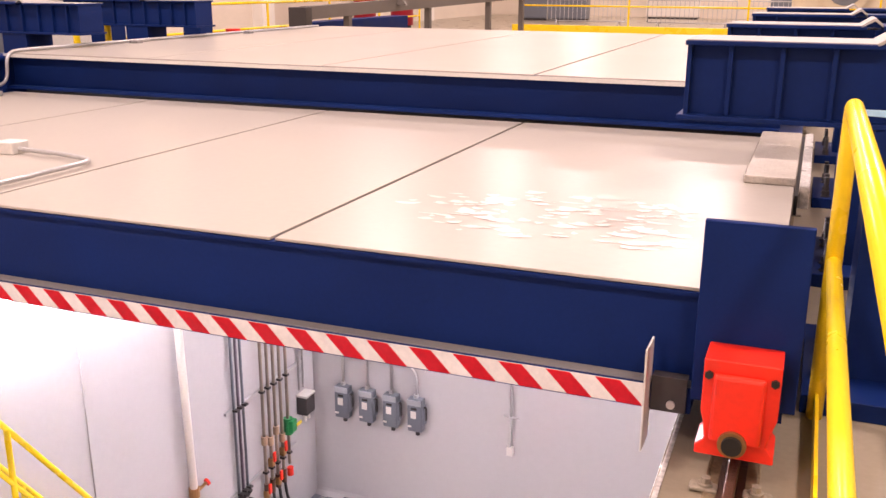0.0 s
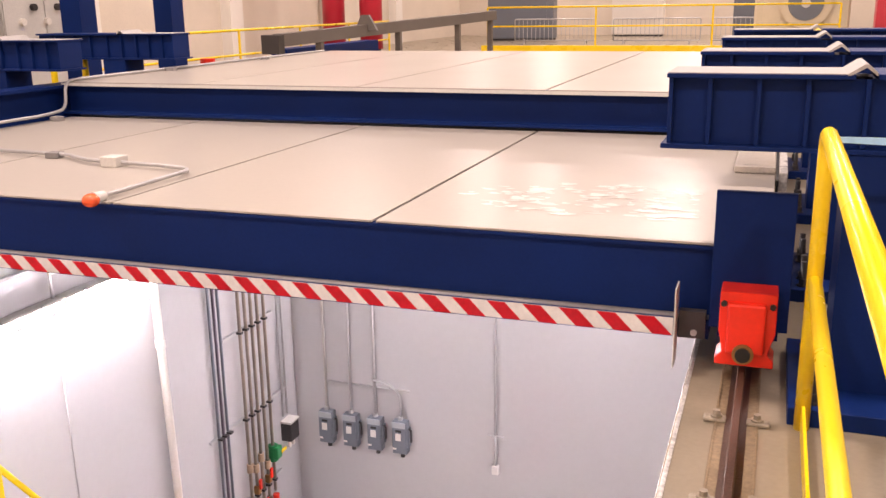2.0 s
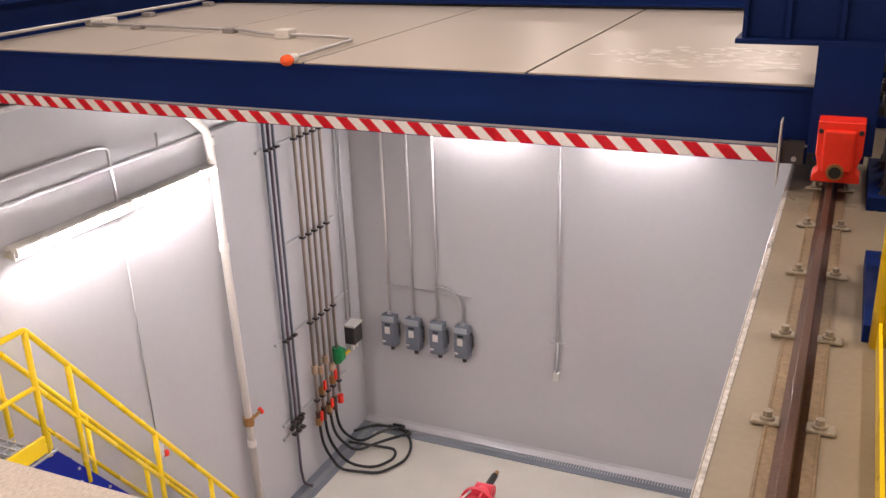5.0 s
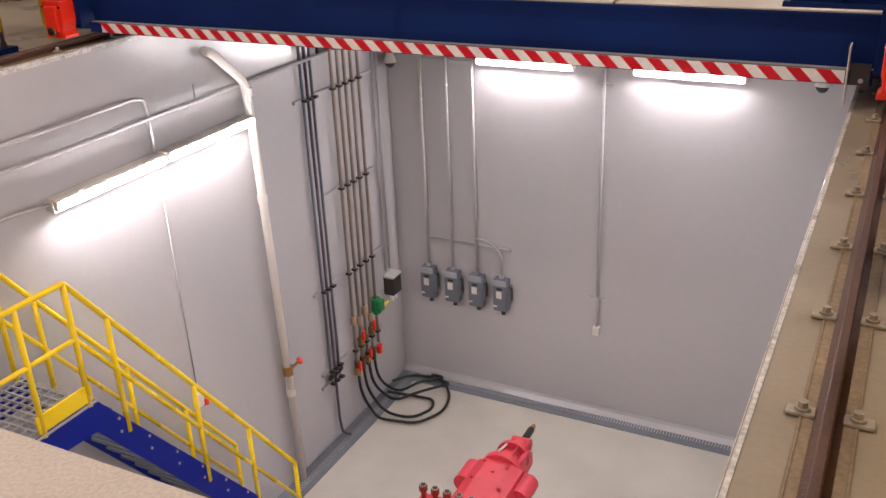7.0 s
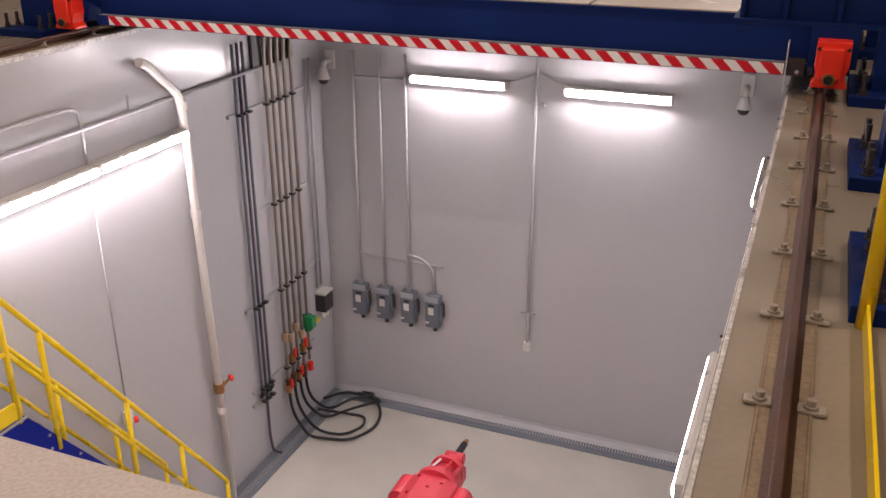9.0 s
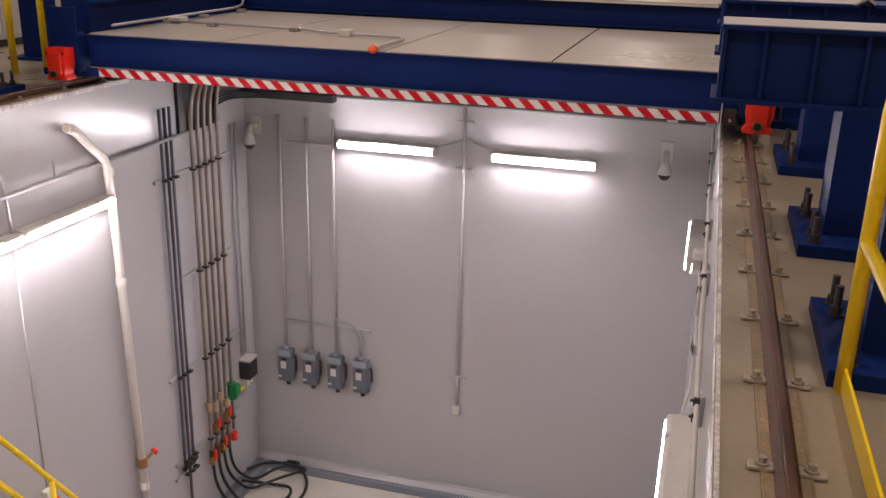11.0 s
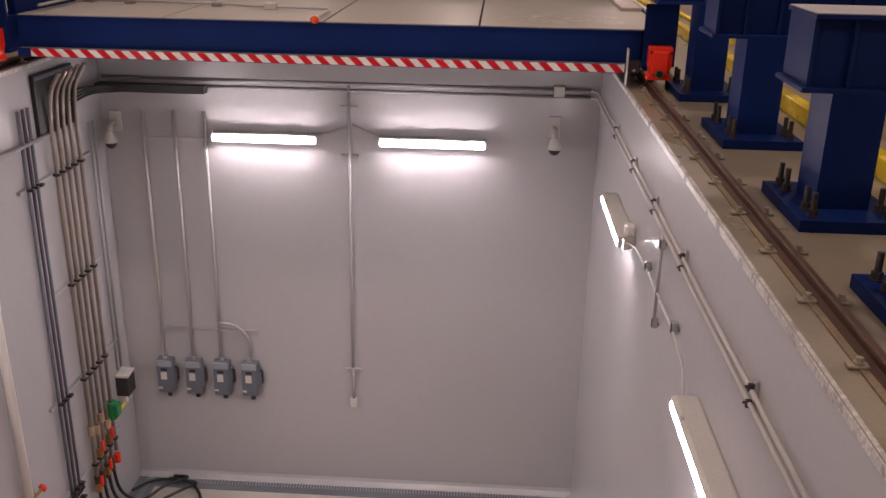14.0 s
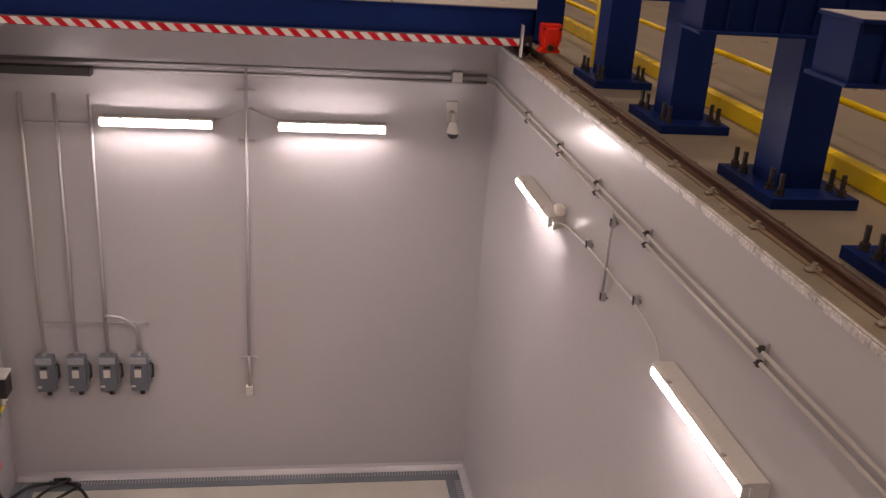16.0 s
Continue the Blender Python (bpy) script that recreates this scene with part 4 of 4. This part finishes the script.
for k, (x, y) in enumerate(((-9.0, 9.2), (-9.0, 11.2))):
    ob = empty("blue_post", spot(x, y, 0))
    part("shaft", box((-0.16, -0.16, 0.03), (0.16, 0.16, 6.0), 0.006), M_BLUE, ob)
    part("base_plate", box((-0.3, -0.3, 0), (0.3, 0.3, 0.03)), M_BLUE, ob)
    tagged(ob, "tall blue steel post beside the pit", "post", "blue posts")
for x, y, w, h, mat, lab in ((-10.6, 9.9, 1.6, 3.6, M_LIGHTBOX, "pale steel control cabinet beside the pit"), (-10.6, 8.0, 1.3, 3.2, M_GREYBOX, "grey steel control cabinet beside the pit")):
    ob = empty("control_cabinet", spot(x, y, 0))
    part("body", box((-0.4, -w / 2, 0.1), (0.38, w / 2, h), 0.01), mat, ob)
    part("plinth", box((-0.38, -w / 2 + 0.02, 0), (0.36, w / 2 - 0.02, 0.1)), M_DARK, ob)
    for q in (-1, 1):
        part("door", box((0.38, q * 0.01, 0.15), (0.4, q * (w / 2 - 0.02), h - 0.05), 0.004), mat, ob)
    for q in range(5):
        part("gauge", rod((0.4, -w * 0.3 + q * w * 0.15, 1.5 + 0.2 * (q % 2)), (0.46, -w * 0.3 + q * w * 0.15, 1.5 + 0.2 * (q % 2)), 0.05), M_DARK if q % 2 else M_WHITE, ob)
    tagged(ob, lab, "cabinet", "control cabinets")
loop = empty("yellow_bollard_loop", spot(-8.35, 7.9, 0))
part("tube", tube([(0, 0, 0), (0, 0, 1.15), (0.0, 0.55, 1.15), (0, 0.55, 0)], 0.04, 0.15, 14), M_YELLOW, loop)
tagged(loop, "yellow bent tube guard on the hall floor", "guard rail")
loop = empty("yellow_bollard_loop", spot(-8.45, 5.6, 0))
part("tube", tube([(0, 0, 0), (0, 0, 1.15), (0.0, 0.6, 1.15), (0, 0.6, 0)], 0.04, 0.15, 14), M_YELLOW, loop)
part("cross_tube", tube([(0, -0.9, 0.55), (0, 0.6, 0.55)], 0.035, 0), M_YELLOW, loop)
tagged(loop, "yellow bent tube guard on the hall floor", "guard rail")
red = empty("red_stand", spot(-8.9, 12.0, 0))
for q in (-1, 1):
    part("leg", rod((0, q * 0.2, 0), (0, q * 0.08, 0.75), 0.05), M_RED, red)
part("head", rod((0, 0, 0.72), (0, 0, 0.85), 0.12), M_RED, red)
tagged(red, "small bright red stand on the floor", "stand")


def crowd_barrier(x, y, w):
    ob = empty("crowd_barrier", spot(x, y, 0))
    part("frame", tube([(-w / 2, 0, 0.15), (-w / 2, 0, 0.98), (w / 2, 0, 0.98), (w / 2, 0, 0.15), (-w / 2, 0, 0.15)], 0.025, 0.08), M_GALV, ob)
    n = int(w / 0.17)
    for k in range(1, n):
        part("bar", rod((-w / 2 + k * w / n, 0, 0.15), (-w / 2 + k * w / n, 0, 0.98), 0.012, None, 6), M_GALV, ob)
    for q in (-1, 1):
        part("foot", tube([(q * w * 0.38, -0.3, 0.0), (q * w * 0.38, 0, 0.2), (q * w * 0.38, 0.3, 0.0)], 0.02, 0.05), M_GALV, ob)
    return tagged(ob, "galvanised steel crowd barrier on the hall floor", "barrier", "crowd barriers")


for x in (-8.6, -4.6, -0.9):
    crowd_barrier(x, 36.0, 3.3)

blower = empty("blower_housing", spot(0.6, 31.0, 0))
part("casing", box((-1.5, -0.8, 0), (1.3, 0.8, 2.4), 0.25), M_CREAM_GLOSS := material("cream_machine_paint", (0.66, 0.57, 0.42), 0.4), blower)
part("inlet_ring", rod((0.0, -0.95, 1.5), (0.0, -0.78, 1.5), 0.75, None, 36), M_CREAM_GLOSS, blower)
part("inlet", rod((0.0, -0.98, 1.5), (0.0, -0.94, 1.5), 0.52, None, 36), M_GREYBOX, blower, "grey round inlet")
part("hub", rod((0.0, -1.02, 1.5), (0.0, -0.97, 1.5), 0.14, None, 18), M_LIGHTBOX, blower)
tagged(blower, "large cream blower housing with round inlet", "machine")
for x, y, w, h, mat, lab in ((-6.5, 44.5, 2.4, 2.6, M_WHITE, "white sheeted crate by the far wall"), (-1.6, 42.0, 0.9, 3.2, M_GREYBOX, "tall grey cabinet by the far wall"), (4.0, 34.0, 2.2, 1.9, M_DULLRED, "red machine by the far wall"), (-11.0, 40.0, 3.0, 2.2, M_GREYBOX, "grey shelving by the far wall")):
    ob = empty("stored_machine", spot(x, y, 0))
    part("body", box((-w / 2, -0.4, 0.08), (w / 2, 0.4, h), 0.04), mat, ob)
    part("base", box((-w / 2 + 0.05, -0.35, 0), (w / 2 - 0.05, 0.35, 0.08)), M_DARK, ob)
    part("panel", box((-w * 0.4, -0.43, h * 0.3), (w * 0.4, -0.4, h * 0.85), 0.01), mat, ob)
    tagged(ob, lab, "machine", "machines by the far wall")
for k in range(5):
    structure(part(f"pilaster_{k + 1}", box((FX0, 10.5 + 6.5 * k, 0), (FX0 + 0.35, 11.2 + 6.5 * k, HZ)), M_WHITE), "pale pilaster on the hall wall", "pilaster")


# ---- what moves ----
def motions():
    rows = [(0, 1.997), (0.5, 2.246), (1.5, 2.743), (2.5, 3.238), (4, 3.972), (6.5, 5.185), (8.5, 6.15), (9.5, 6.63), (12.5, 8.06), (13, 8.3), (14.5, 9.02), (16, 9.74)]
    walk(COVER, [(t, spot(0.0106 * (y - 5), y, 0.055)) for t, y in rows])


motions()
